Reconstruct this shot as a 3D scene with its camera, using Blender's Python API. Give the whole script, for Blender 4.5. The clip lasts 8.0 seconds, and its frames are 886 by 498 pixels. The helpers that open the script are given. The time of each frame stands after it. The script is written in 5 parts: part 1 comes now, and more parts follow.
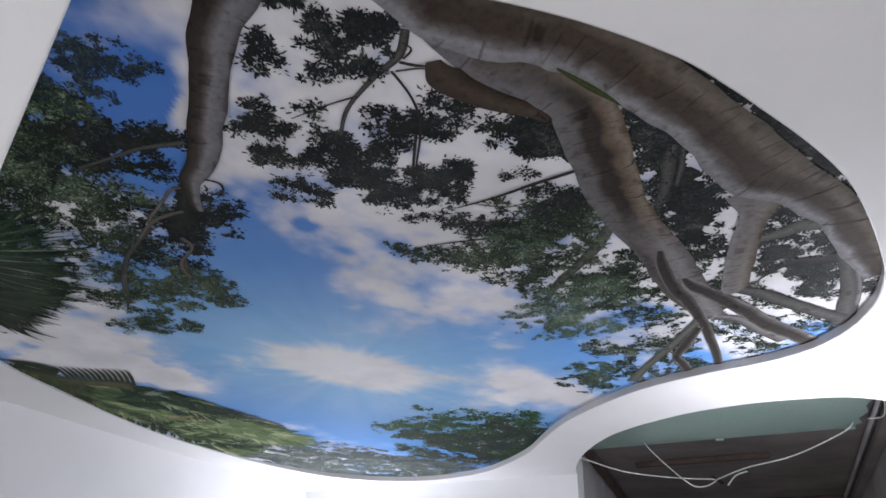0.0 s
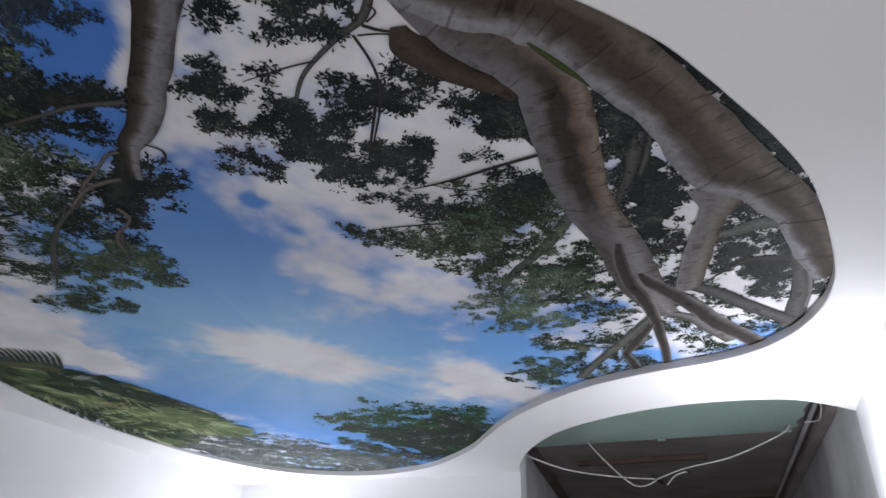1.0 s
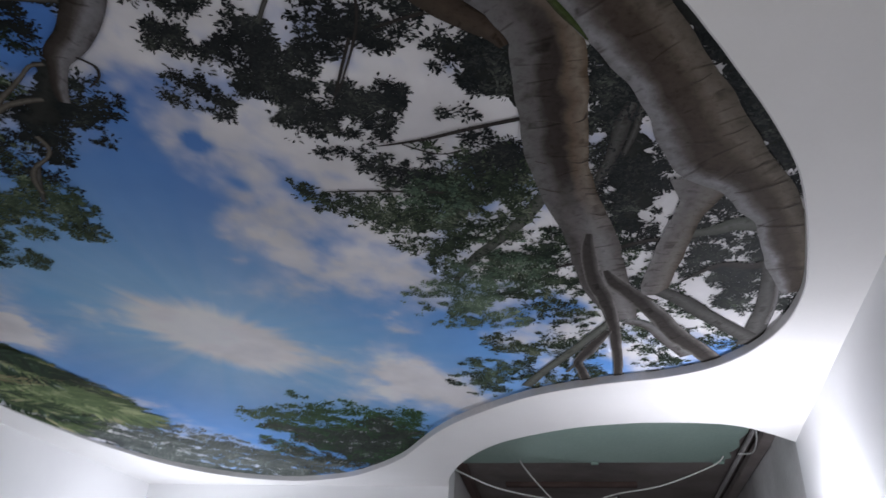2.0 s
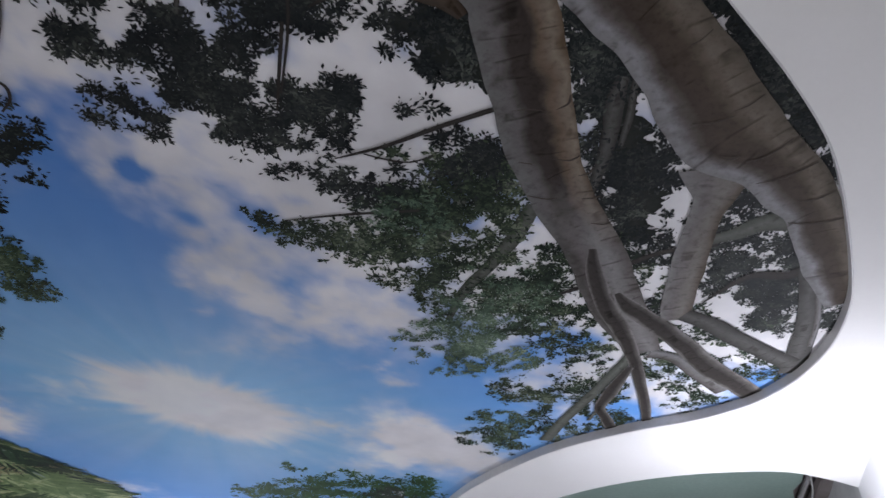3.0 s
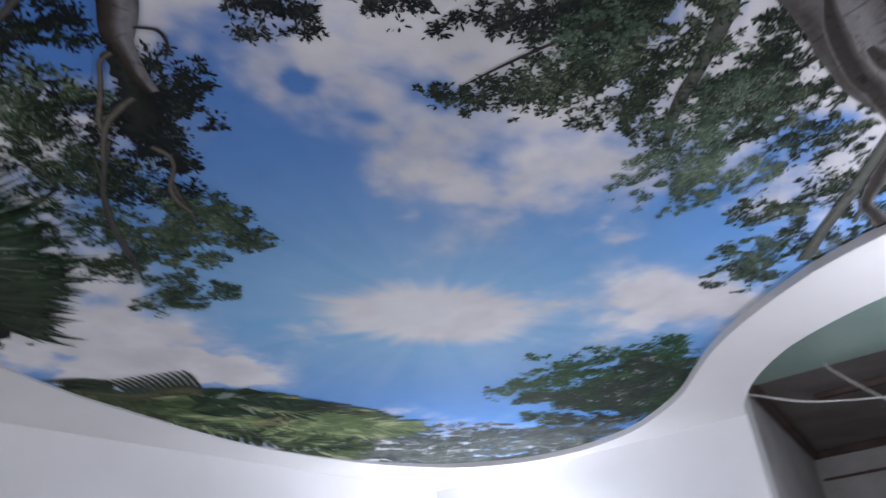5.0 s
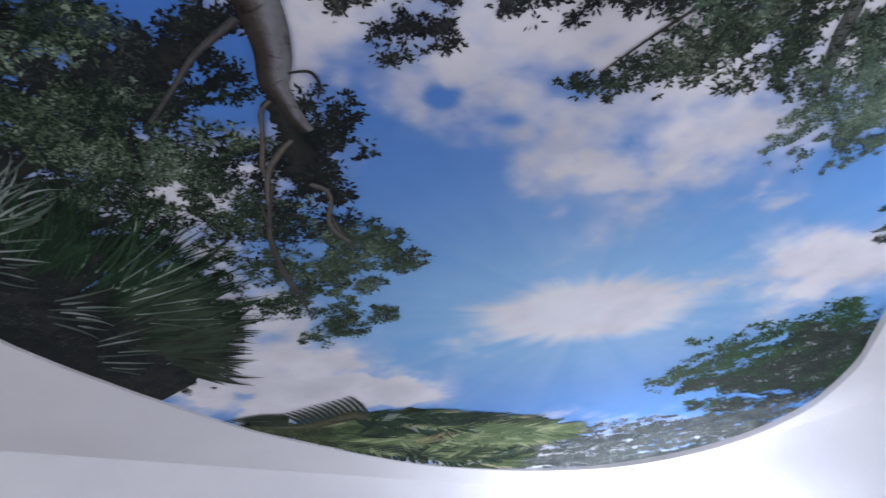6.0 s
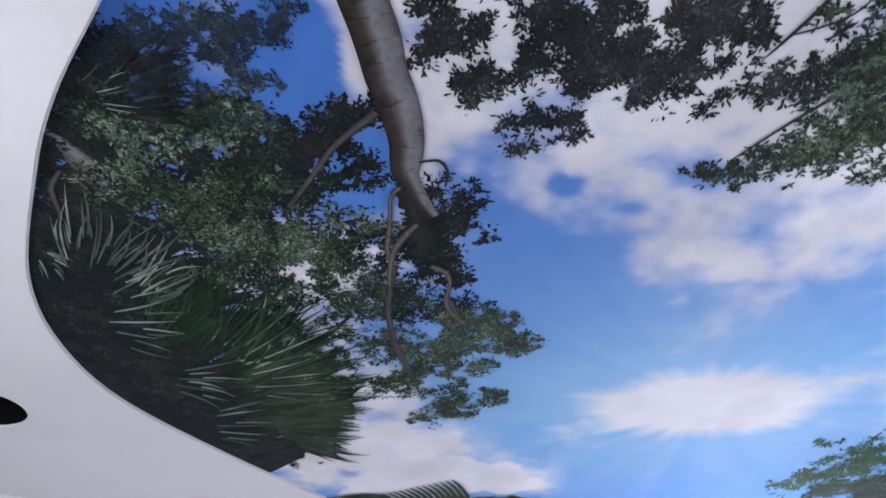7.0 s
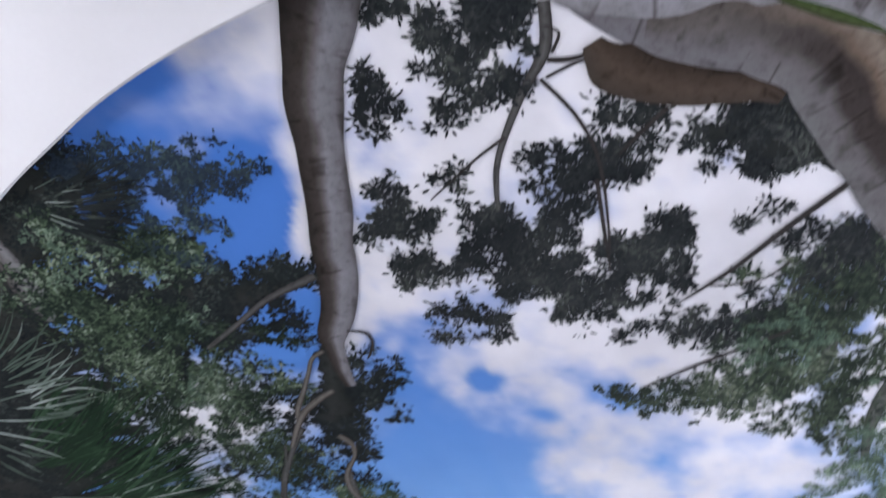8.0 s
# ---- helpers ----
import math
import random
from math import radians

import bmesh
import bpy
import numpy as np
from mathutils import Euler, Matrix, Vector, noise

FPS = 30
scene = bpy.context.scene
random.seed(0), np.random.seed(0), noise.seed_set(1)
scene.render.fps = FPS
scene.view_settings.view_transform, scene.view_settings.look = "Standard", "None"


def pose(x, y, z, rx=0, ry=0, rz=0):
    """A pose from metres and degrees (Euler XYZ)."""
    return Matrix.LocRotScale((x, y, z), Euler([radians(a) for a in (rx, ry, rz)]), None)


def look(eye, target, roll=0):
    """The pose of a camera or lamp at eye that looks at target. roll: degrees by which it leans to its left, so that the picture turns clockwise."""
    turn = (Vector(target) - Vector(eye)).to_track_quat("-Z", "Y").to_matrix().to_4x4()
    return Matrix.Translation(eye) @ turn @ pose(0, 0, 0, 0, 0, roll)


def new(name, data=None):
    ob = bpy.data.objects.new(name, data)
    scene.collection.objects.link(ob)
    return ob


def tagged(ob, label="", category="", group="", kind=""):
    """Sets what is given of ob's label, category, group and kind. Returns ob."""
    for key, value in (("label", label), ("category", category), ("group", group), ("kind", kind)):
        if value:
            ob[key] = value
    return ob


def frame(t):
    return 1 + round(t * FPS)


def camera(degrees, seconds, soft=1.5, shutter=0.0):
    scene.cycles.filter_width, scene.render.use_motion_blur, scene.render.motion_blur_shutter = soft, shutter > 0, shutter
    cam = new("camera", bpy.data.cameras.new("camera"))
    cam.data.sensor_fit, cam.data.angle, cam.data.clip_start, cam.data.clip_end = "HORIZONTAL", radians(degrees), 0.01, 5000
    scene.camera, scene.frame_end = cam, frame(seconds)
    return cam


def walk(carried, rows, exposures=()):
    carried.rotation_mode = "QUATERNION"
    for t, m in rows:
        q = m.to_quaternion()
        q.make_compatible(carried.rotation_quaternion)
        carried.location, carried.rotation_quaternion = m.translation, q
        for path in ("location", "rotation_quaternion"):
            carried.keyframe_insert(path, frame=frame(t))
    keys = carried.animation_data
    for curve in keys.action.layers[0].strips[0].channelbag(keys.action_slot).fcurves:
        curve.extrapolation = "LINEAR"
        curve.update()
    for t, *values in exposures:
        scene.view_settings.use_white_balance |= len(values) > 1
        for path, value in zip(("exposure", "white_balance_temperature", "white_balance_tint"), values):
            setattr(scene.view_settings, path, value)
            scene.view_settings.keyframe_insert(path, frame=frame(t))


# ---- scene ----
cam = camera(64.6, 8.0, soft=1.5, shutter=0.4)
PATH = [
    (0, (-0.013, 0.014, 1.561), (-0.044, 1.756, 2.543), 1.9),
    (0.5, (-0.007, 0.052, 1.555), (0.004, 1.808, 2.511), 2.3),
    (1, (-0.029, 0.11, 1.564), (0.085, 1.849, 2.545), 1.9),
    (1.5, (-0.074, 0.267, 1.534), (0.121, 1.988, 2.534), 3.5),
    (2, (-0.057, 0.353, 1.531), (0.221, 2.037, 2.573), 4.4),
    (2.2, (-0.039, 0.398, 1.531), (0.241, 2.05, 2.623), 2.9),
    (3.3, (0.125, 0.696, 1.609), (0.303, 2.261, 2.841), 2.0),
    (3.5, (0.111, 0.728, 1.614), (0.361, 2.27, 2.864), 1.4),
    (4, (0.064, 0.768, 1.619), (0.221, 2.4, 2.764), 3.1),
    (4.5, (0.011, 0.811, 1.59), (-0.044, 2.544, 2.587), 2.0),
    (5, (0.013, 0.84, 1.567), (-0.307, 2.542, 2.569), -5.2),
    (5.2, (-0.045, 0.806, 1.593), (-0.434, 2.486, 2.604), -9.1),
    (6.3, (-0.106, 0.807, 1.549), (-0.828, 2.305, 2.66), -5.5),
    (6.5, (-0.11, 0.786, 1.554), (-0.893, 2.205, 2.726), -3.8),
    (7, (-0.151, 0.755, 1.563), (-0.924, 2.102, 2.822), -1.6),
    (7.5, (-0.14, 0.744, 1.567), (-0.787, 2.024, 2.961), 1.4),
    (8, (-0.096, 0.725, 1.573), (-0.591, 1.844, 3.155), 5.4),
]
walk(cam, [(t, look(eye, target, roll)) for t, eye, target, roll in PATH],
     exposures=[(0.0, 0.13, 6350, 10), (1.0, 0.0, 6350, 10), (2.0, -0.47, 6350, 10), (3.5, 0.0, 6250, 11), (4.0, 0.08, 6250, 11), (5.0, 0.09, 6150, 12), (5.3, 0.24, 6100, 12),
                (6.5, 0.50, 5850, 15), (7.0, 0.80, 5900, 15), (8.0, 1.08, 5950, 14)])
LAMP_R, LAMP_L, FILL_POWER = 48, 50, 54
FILM_ROUGH, FILM_SPEC = 0.6, 0.04
SKY_DEEP, SKY_MID, SKY_NEAR, CLOUD_WHITE = (0.066, 0.178, 0.515), (0.128, 0.325, 0.71), (0.28, 0.57, 0.84), (0.82, 0.80, 0.81)

# ---- light and exposure ----
# the room lies turned against the walk: U runs across it, V along it
U, V = Vector((0.889, -0.457, 0.0)).normalized(), Vector((0.457, 0.889, 0.0)).normalized()


def at(u, v, z):
    return U * u + V * v + Vector((0, 0, z))


world = bpy.data.worlds.new("sky")
scene.world = world
world.use_nodes = True
sky = world.node_tree.nodes.new("ShaderNodeTexSky")
sky.sky_type, sky.sun_disc, sky.sun_elevation, sky.sun_rotation = "NISHITA", False, radians(40), radians(200)
world.node_tree.links.new(sky.outputs[0], world.node_tree.nodes["Background"].inputs[0])
world.node_tree.nodes["Background"].inputs[1].default_value = 0.1


def lamp(name, kind, m, power, colour, **size):
    data = bpy.data.lights.new(name, kind)
    data.energy, data.color = power, colour
    for key, value in size.items():
        if key == "radius":
            data.shadow_soft_size = value
        if key == "width":
            data.shape, data.size = "RECTANGLE", value
        if key == "height":
            data.size_y = value
    ob = new(name, data)
    ob.matrix_world = m
    return ob


lamp("wall_lamp_right", "POINT", Matrix.Translation(at(0.31, 3.5, 2.0)), LAMP_R, (0.93, 0.93, 1.0), radius=0.06)
lamp("wall_lamp_left", "POINT", Matrix.Translation(at(-3.3, 4.7, 1.8)), LAMP_L, (0.90, 0.92, 1.0), radius=0.06)
# unseen area light, added behind the camera to fill the room
lamp("unseen_fill_light", "AREA", look(at(-0.7, -1.72, 1.5), at(-0.5, 3.0, 1.9)), FILL_POWER, (1.0, 0.97, 0.95), width=1.7, height=1.5)

# ---- materials ----


def nodes_of(name, rough=0.6, spec=0.3):
    mat = bpy.data.materials.new(name)
    mat.use_nodes = True
    tree = mat.node_tree
    shader = tree.nodes["Principled BSDF"]
    shader.inputs["Roughness"].default_value = rough
    shader.inputs["Specular IOR Level"].default_value = spec
    return mat, tree, shader


def ramp(tree, source, stops, target):
    node = tree.nodes.new("ShaderNodeValToRGB")
    els = node.color_ramp.elements
    while len(els) < len(stops):
        els.new(0.5)
    for el, (pos, col) in zip(els, stops):
        el.position, el.color = pos, (*col, 1)
    tree.links.new(source, node.inputs[0])
    if target:
        tree.links.new(node.outputs[0], target)
    return node.outputs[0]


def texture(tree, scale, detail=4.0, coord="Object", stretch=(1, 1, 1), rough=0.55):
    tc, mp, nz = (tree.nodes.new("ShaderNode" + k) for k in ("TexCoord", "Mapping", "TexNoise"))
    mp.inputs["Scale"].default_value = stretch
    nz.inputs["Scale"].default_value, nz.inputs["Detail"].default_value = scale, detail
    nz.inputs["Roughness"].default_value = rough
    tree.links.new(tc.outputs[coord], mp.inputs[0])
    tree.links.new(mp.outputs[0], nz.inputs["Vector"])
    return nz.outputs["Fac"]


def mix(tree, a, b, fac, how="MULTIPLY"):
    node = tree.nodes.new("ShaderNodeMix")
    node.data_type, node.blend_type = "RGBA", how
    for socket, value in ((node.inputs[0], fac), (node.inputs[6], a), (node.inputs[7], b)):
        if isinstance(value, bpy.types.NodeSocket):
            tree.links.new(value, socket)
        elif isinstance(value, (int, float)):
            socket.default_value = value
        else:
            socket.default_value = (*value, 1)
    return node.outputs[2]


def bump(tree, shader, height, strength, distance):
    node = tree.nodes.new("ShaderNodeBump")
    node.inputs["Strength"].default_value, node.inputs["Distance"].default_value = strength, distance
    tree.links.new(height, node.inputs["Height"])
    tree.links.new(node.outputs[0], shader.inputs["Normal"])


def surface(name, low, high, scale, rough=0.7, spec=0.3, fine=60, relief=0.0, metal=0.0, grit=0.1):
    """A surface with broad stains between two colours, fine grain over them and a little relief."""
    mat, tree, shader = nodes_of(name, rough, spec)
    broad = texture(tree, scale)
    grain = texture(tree, fine, 3)
    col = ramp(tree, broad, [(0.32, low), (0.68, high)], None)
    speck = ramp(tree, grain, [(0.3, (1 - grit, 1 - grit, 1 - grit)), (0.7, (1, 1, 1))], None)
    tree.links.new(mix(tree, col, speck, 1.0), shader.inputs["Base Color"])
    shader.inputs["Metallic"].default_value = metal
    if relief:
        bump(tree, shader, grain, relief, 0.002)
    return mat


white_board = surface("white_ceiling_paint", (0.73, 0.72, 0.715), (0.78, 0.77, 0.765), 1.6, 0.75, 0.25, 90, grit=0.015)
white_wall = surface("white_wall_paint", (0.68, 0.68, 0.69), (0.74, 0.74, 0.75), 1.2, 0.75, 0.25, 90, grit=0.015)
grey_profile = surface("pale_edge_profile", (0.53, 0.52, 0.53), (0.60, 0.59, 0.59), 5, 0.5, 0.4)
raw_plaster = surface("raw_grey_plaster", (0.46, 0.45, 0.45), (0.62, 0.61, 0.61), 2.2, 0.9, 0.1, 40, 0.4)
dark_slab = surface("dark_brown_slab", (0.19, 0.165, 0.158), (0.31, 0.275, 0.265), 1.8, 0.85, 0.15, 30, 0.4)
mint_paint = surface("mint_green_board", (0.30, 0.41, 0.36), (0.35, 0.46, 0.41), 1.5, 0.7, 0.2, 50, 0.1)
rust_wood = surface("reddish_timber", (0.10, 0.072, 0.065), (0.155, 0.108, 0.096), 4, 0.8, 0.2, 30, 0.3)
concrete_floor = surface("concrete_floor", (0.24, 0.235, 0.23), (0.36, 0.35, 0.34), 1.1, 0.85, 0.2, 40, 0.3)
cable_white = surface("white_cable_sheath", (0.55, 0.55, 0.54), (0.68, 0.68, 0.66), 9, 0.5, 0.4)
black_plastic = surface("black_plastic", (0.01, 0.01, 0.01), (0.02, 0.02, 0.02), 9, 0.5, 0.4)
cavity_dark = surface("dark_cavity", (0.008, 0.008, 0.008), (0.016, 0.016, 0.016), 9, 0.95, 0.0)
frame_paint = surface("white_window_frame", (0.7, 0.7, 0.7), (0.8, 0.8, 0.8), 3, 0.5, 0.4)


def printed_sky():
    mat, tree, shader = nodes_of("printed_sky_film", FILM_ROUGH, FILM_SPEC)
    att = tree.nodes.new("ShaderNodeAttribute")
    att.attribute_name = "ink"
    wisps = texture(tree, 7, 6)
    tone = ramp(tree, wisps, [(0.3, (0.93, 0.94, 0.96)), (0.7, (1, 1, 1))], None)
    tree.links.new(mix(tree, att.outputs["Color"], tone, 1.0), shader.inputs["Base Color"])
    return mat


def printed_leaf(name, stops, patch=9, low=0.72, high=2.1):
    mat, tree, shader = nodes_of(name, FILM_ROUGH, FILM_SPEC)
    geo = tree.nodes.new("ShaderNodeNewGeometry")
    blend = tree.nodes.new("ShaderNodeMath")
    blend.operation = "MULTIPLY_ADD"
    tree.links.new(texture(tree, patch, 3), blend.inputs[0])
    blend.inputs[1].default_value = 1.9
    tree.links.new(geo.outputs["Random Per Island"], blend.inputs[2])
    spread = tree.nodes.new("ShaderNodeMapRange")
    tree.links.new(blend.outputs[0], spread.inputs["Value"])
    spread.inputs["From Min"].default_value, spread.inputs["From Max"].default_value = low, high
    ramp(tree, spread.outputs[0], stops, shader.inputs["Base Color"])
    return mat


def printed_bark(name, stops, rings=1.0, tail=None, head=None):
    """Bark as it is printed: tones across the limb, rings and blotches along it."""
    mat, tree, shader = nodes_of(name, FILM_ROUGH, FILM_SPEC)
    tc, sep = tree.nodes.new("ShaderNodeTexCoord"), tree.nodes.new("ShaderNodeSeparateXYZ")
    tree.links.new(tc.outputs["UV"], sep.inputs[0])
    blotch = texture(tree, 9, 5, "Object")
    add = tree.nodes.new("ShaderNodeMath")
    add.operation = "MULTIPLY_ADD"
    tree.links.new(blotch, add.inputs[0])
    add.inputs[1].default_value = 0.44
    tree.links.new(sep.outputs[0], add.inputs[2])
    sub = tree.nodes.new("ShaderNodeMath")
    sub.operation = "SUBTRACT"
    tree.links.new(add.outputs[0], sub.inputs[0])
    sub.inputs[1].default_value = 0.22
    col = ramp(tree, sub.outputs[0], stops, None)
    for end in (tail, head):
        if not end:
            continue
        fade = tree.nodes.new("ShaderNodeMapRange")
        tree.links.new(sep.outputs[1], fade.inputs["Value"])
        fade.inputs["From Min"].default_value, fade.inputs["From Max"].default_value = end[0], end[1]
        col = mix(tree, col, ramp(tree, sub.outputs[0], end[2], None), fade.outputs[0], "MIX")
    band = texture(tree, 1.0, 4, "UV", (1.6, 13, 1), 0.65)
    rung = ramp(tree, band, [(0.3, (0.66, 0.64, 0.62)), (0.45, (0.97, 0.97, 0.97)), (0.7, (1.1, 1.1, 1.12))], None)
    crease = texture(tree, 1.0, 3, "UV", (0.3, 10, 1), 0.35)
    line = ramp(tree, crease, [(0.0, (1, 1, 1)), (0.485, (1, 1, 1)), (0.5, (0.48, 0.46, 0.44)), (0.525, (1.08, 1.08, 1.08)), (0.6, (1, 1, 1))], None)
    where = ramp(tree, texture(tree, 1.0, 2, "UV", (2.2, 7, 1), 0.5), [(0.48, (0, 0, 0)), (0.56, (1, 1, 1))], None)
    fleck = texture(tree, 55, 5, "Object", (1, 1, 1), 0.7)
    spot = ramp(tree, fleck, [(0.32, (0.5, 0.48, 0.46)), (0.46, (0.95, 0.95, 0.95)), (0.7, (1.2, 1.2, 1.2))], None)
    out = mix(tree, mix(tree, mix(tree, col, rung, rings), line, where), spot, 0.55)
    tree.links.new(out, shader.inputs["Base Color"])
    return mat


sky_film = printed_sky()
leaf_dark = printed_leaf("printed_dark_leaves", [(0.0, (0.010, 0.012, 0.014)), (0.6, (0.024, 0.027, 0.028)), (0.9, (0.052, 0.058, 0.052)), (1.0, (0.09, 0.098, 0.085))])
leaf_green = printed_leaf("printed_green_leaves", [(0.0, (0.012, 0.016, 0.014)), (0.5, (0.026, 0.037, 0.027)), (0.8, (0.062, 0.083, 0.05)), (1.0, (0.17, 0.19, 0.14))])
leaf_light = printed_leaf("printed_pale_leaves", [(0.0, (0.02, 0.034, 0.028)), (0.4, (0.06, 0.09, 0.064)), (0.8, (0.12, 0.168, 0.115)), (1.0, (0.26, 0.32, 0.24))])
leaf_crown = printed_leaf("printed_crown_leaves", [(0.0, (0.012, 0.022, 0.016)), (0.4, (0.035, 0.058, 0.036)), (0.8, (0.075, 0.11, 0.068)), (1.0, (0.2, 0.25, 0.17))])
leaf_blue = printed_leaf("printed_blue_green_leaves", [(0.0, (0.012, 0.018, 0.032)), (0.6, (0.026, 0.040, 0.056)), (0.9, (0.06, 0.09, 0.08)), (1.0, (0.12, 0.17, 0.13))])
leaf_shade = printed_leaf("printed_shaded_leaves", [(0.0, (0.008, 0.010, 0.012)), (0.8, (0.018, 0.022, 0.022)), (1.0, (0.05, 0.062, 0.052))])
leaf_left = printed_leaf("printed_undergrowth_leaves", [(0.0, (0.009, 0.014, 0.012)), (0.42, (0.018, 0.028, 0.020)), (0.7, (0.042, 0.064, 0.038)), (0.9, (0.085, 0.12, 0.07)), (1.0, (0.2, 0.24, 0.18))], 6, 0.84, 2.0)
leaf_far = printed_leaf("printed_far_tree_leaves", [(0.0, (0.018, 0.04, 0.022)), (0.6, (0.035, 0.085, 0.035)), (1.0, (0.09, 0.16, 0.08))])
leaf_wood = printed_leaf("printed_far_wood_leaves", [(0.0, (0.034, 0.042, 0.042)), (0.5, (0.08, 0.094, 0.086)), (0.9, (0.15, 0.168, 0.155)), (1.0, (0.3, 0.32, 0.32))])
leaf_wood_dark = printed_leaf("printed_shaded_wood_leaves", [(0.0, (0.016, 0.022, 0.02)), (0.6, (0.034, 0.044, 0.036)), (0.92, (0.06, 0.075, 0.06)), (1.0, (0.34, 0.36, 0.38))])
leaf_palm = printed_leaf("printed_palm_shade", [(0.0, (0.025, 0.035, 0.018)), (0.6, (0.06, 0.08, 0.035)), (1.0, (0.16, 0.17, 0.09))])
palm_pale = printed_leaf("printed_pale_fronds", [(0.0, (0.035, 0.055, 0.04)), (0.6, (0.09, 0.12, 0.095)), (1.0, (0.28, 0.32, 0.29))])
palm_green = printed_leaf("printed_green_fronds", [(0.0, (0.008, 0.015, 0.010)), (0.6, (0.015, 0.036, 0.017)), (0.9, (0.034, 0.068, 0.034)), (1.0, (0.22, 0.26, 0.22))])
palm_frond_lit = printed_leaf("printed_lit_fronds", [(0.0, (0.07, 0.11, 0.045)), (0.6, (0.15, 0.205, 0.085)), (1.0, (0.34, 0.38, 0.2))])
palm_rib = printed_leaf("printed_dry_ribs", [(0.0, (0.12, 0.10, 0.05)), (1.0, (0.36, 0.30, 0.17))])
palm_dark = printed_leaf("printed_dark_fronds", [(0.0, (0.014, 0.02, 0.014)), (1.0, (0.05, 0.07, 0.044))])
palm_olive = printed_leaf("printed_olive_fronds", [(0.0, (0.022, 0.038, 0.017)), (0.5, (0.055, 0.09, 0.036)), (0.85, (0.13, 0.17, 0.075)), (1.0, (0.36, 0.34, 0.2))])
bark_pale = printed_bark("printed_pale_bark", [(0.0, (0.07, 0.074, 0.064)), (0.5, (0.11, 0.114, 0.102)), (1.0, (0.05, 0.055, 0.045))], 0.5)
bark_lit = printed_bark("printed_lit_bark", [(0.0, (0.036, 0.029, 0.025)), (0.5, (0.15, 0.138, 0.118)), (1.0, (0.06, 0.054, 0.048))], 0.5)
bark_grey = printed_bark("printed_grey_bark", [(0.0, (0.086, 0.083, 0.083)), (0.35, (0.187, 0.184, 0.187)), (0.7, (0.122, 0.115, 0.112)), (1.0, (0.065, 0.058, 0.054))], 0.7)
bark_limb_left = printed_bark("printed_left_limb_bark", [(0.0, (0.075, 0.07, 0.07)), (0.12, (0.15, 0.145, 0.15)), (0.42, (0.2, 0.195, 0.205)), (0.58, (0.10, 0.09, 0.085)), (0.7, (0.05, 0.042, 0.036)), (1.0, (0.028, 0.023, 0.02))])
bark_limb_a = printed_bark("printed_great_limb_bark", [(0.0, (0.10, 0.085, 0.068)), (0.2, (0.14, 0.118, 0.095)), (0.4, (0.065, 0.05, 0.038)), (0.64, (0.055, 0.042, 0.034)), (0.76, (0.11, 0.098, 0.092)), (0.88, (0.23, 0.225, 0.235)), (1.0, (0.2, 0.195, 0.2))])
bark_limb_b = printed_bark("printed_middle_limb_bark", [(0.0, (0.10, 0.07, 0.045)), (0.12, (0.2, 0.165, 0.13)), (0.28, (0.13, 0.098, 0.072)), (0.42, (0.036, 0.029, 0.026)), (0.6, (0.045, 0.037, 0.033)), (0.74, (0.12, 0.112, 0.11)), (1.0, (0.15, 0.146, 0.145))], tail=(0.8, 1.15, [(0.0, (0.11, 0.1, 0.095)), (0.35, (0.2, 0.192, 0.19)), (0.7, (0.13, 0.12, 0.116)), (0.88, (0.07, 0.062, 0.06)), (1.0, (0.11, 0.105, 0.1))]), head=(0.34, 0.12, [(0.0, (0.075, 0.063, 0.052)), (0.5, (0.10, 0.09, 0.083)), (1.0, (0.14, 0.134, 0.14))]))
bark_limb_c = printed_bark("printed_side_limb_bark", [(0.0, (0.086, 0.068, 0.050)), (0.3, (0.173, 0.158, 0.144)), (0.7, (0.144, 0.133, 0.130)), (1.0, (0.194, 0.187, 0.187))])
bark_dim = printed_bark("printed_dim_bark", [(0.0, (0.032, 0.030, 0.028)), (0.5, (0.092, 0.09, 0.086)), (1.0, (0.042, 0.040, 0.037))], 0.5)
thicket = printed_bark("printed_deep_shade", [(0.0, (0.015, 0.017, 0.016)), (0.5, (0.027, 0.029, 0.026)), (1.0, (0.018, 0.020, 0.020))], 0.4)
thicket_olive = printed_bark("printed_olive_shade", [(0.0, (0.03, 0.045, 0.02)), (0.5, (0.05, 0.07, 0.028)), (1.0, (0.035, 0.05, 0.022))], 0.4)
thicket_far = printed_bark("printed_woodland_shade", [(0.0, (0.05, 0.06, 0.06)), (0.5, (0.075, 0.085, 0.085)), (1.0, (0.045, 0.055, 0.055))], 0.4)
thicket_tree = printed_bark("printed_tree_shade", [(0.0, (0.02, 0.04, 0.022)), (0.5, (0.025, 0.055, 0.027)), (1.0, (0.03, 0.07, 0.03))], 0.4)
bark_root = printed_bark("printed_root_bark", [(0.0, (0.2, 0.19, 0.185)), (0.15, (0.09, 0.082, 0.078)), (0.4, (0.034, 0.03, 0.028)), (0.85, (0.045, 0.04, 0.036)), (1.0, (0.15, 0.14, 0.135))], 0.5)
bark_twig = printed_bark("printed_twig_bark", [(0.0, (0.03, 0.027, 0.026)), (0.5, (0.042, 0.037, 0.034)), (1.0, (0.032, 0.028, 0.027))], 0.2)
moss_green = printed_bark("printed_moss", [(0.0, (0.03, 0.05, 0.015)), (0.5, (0.055, 0.075, 0.025)), (1.0, (0.04, 0.045, 0.025))], 0.3)
bark_knot = printed_bark("printed_knot_bark", [(0.0, (0.075, 0.063, 0.052)), (0.4, (0.10, 0.09, 0.083)), (1.0, (0.14, 0.134, 0.14))])
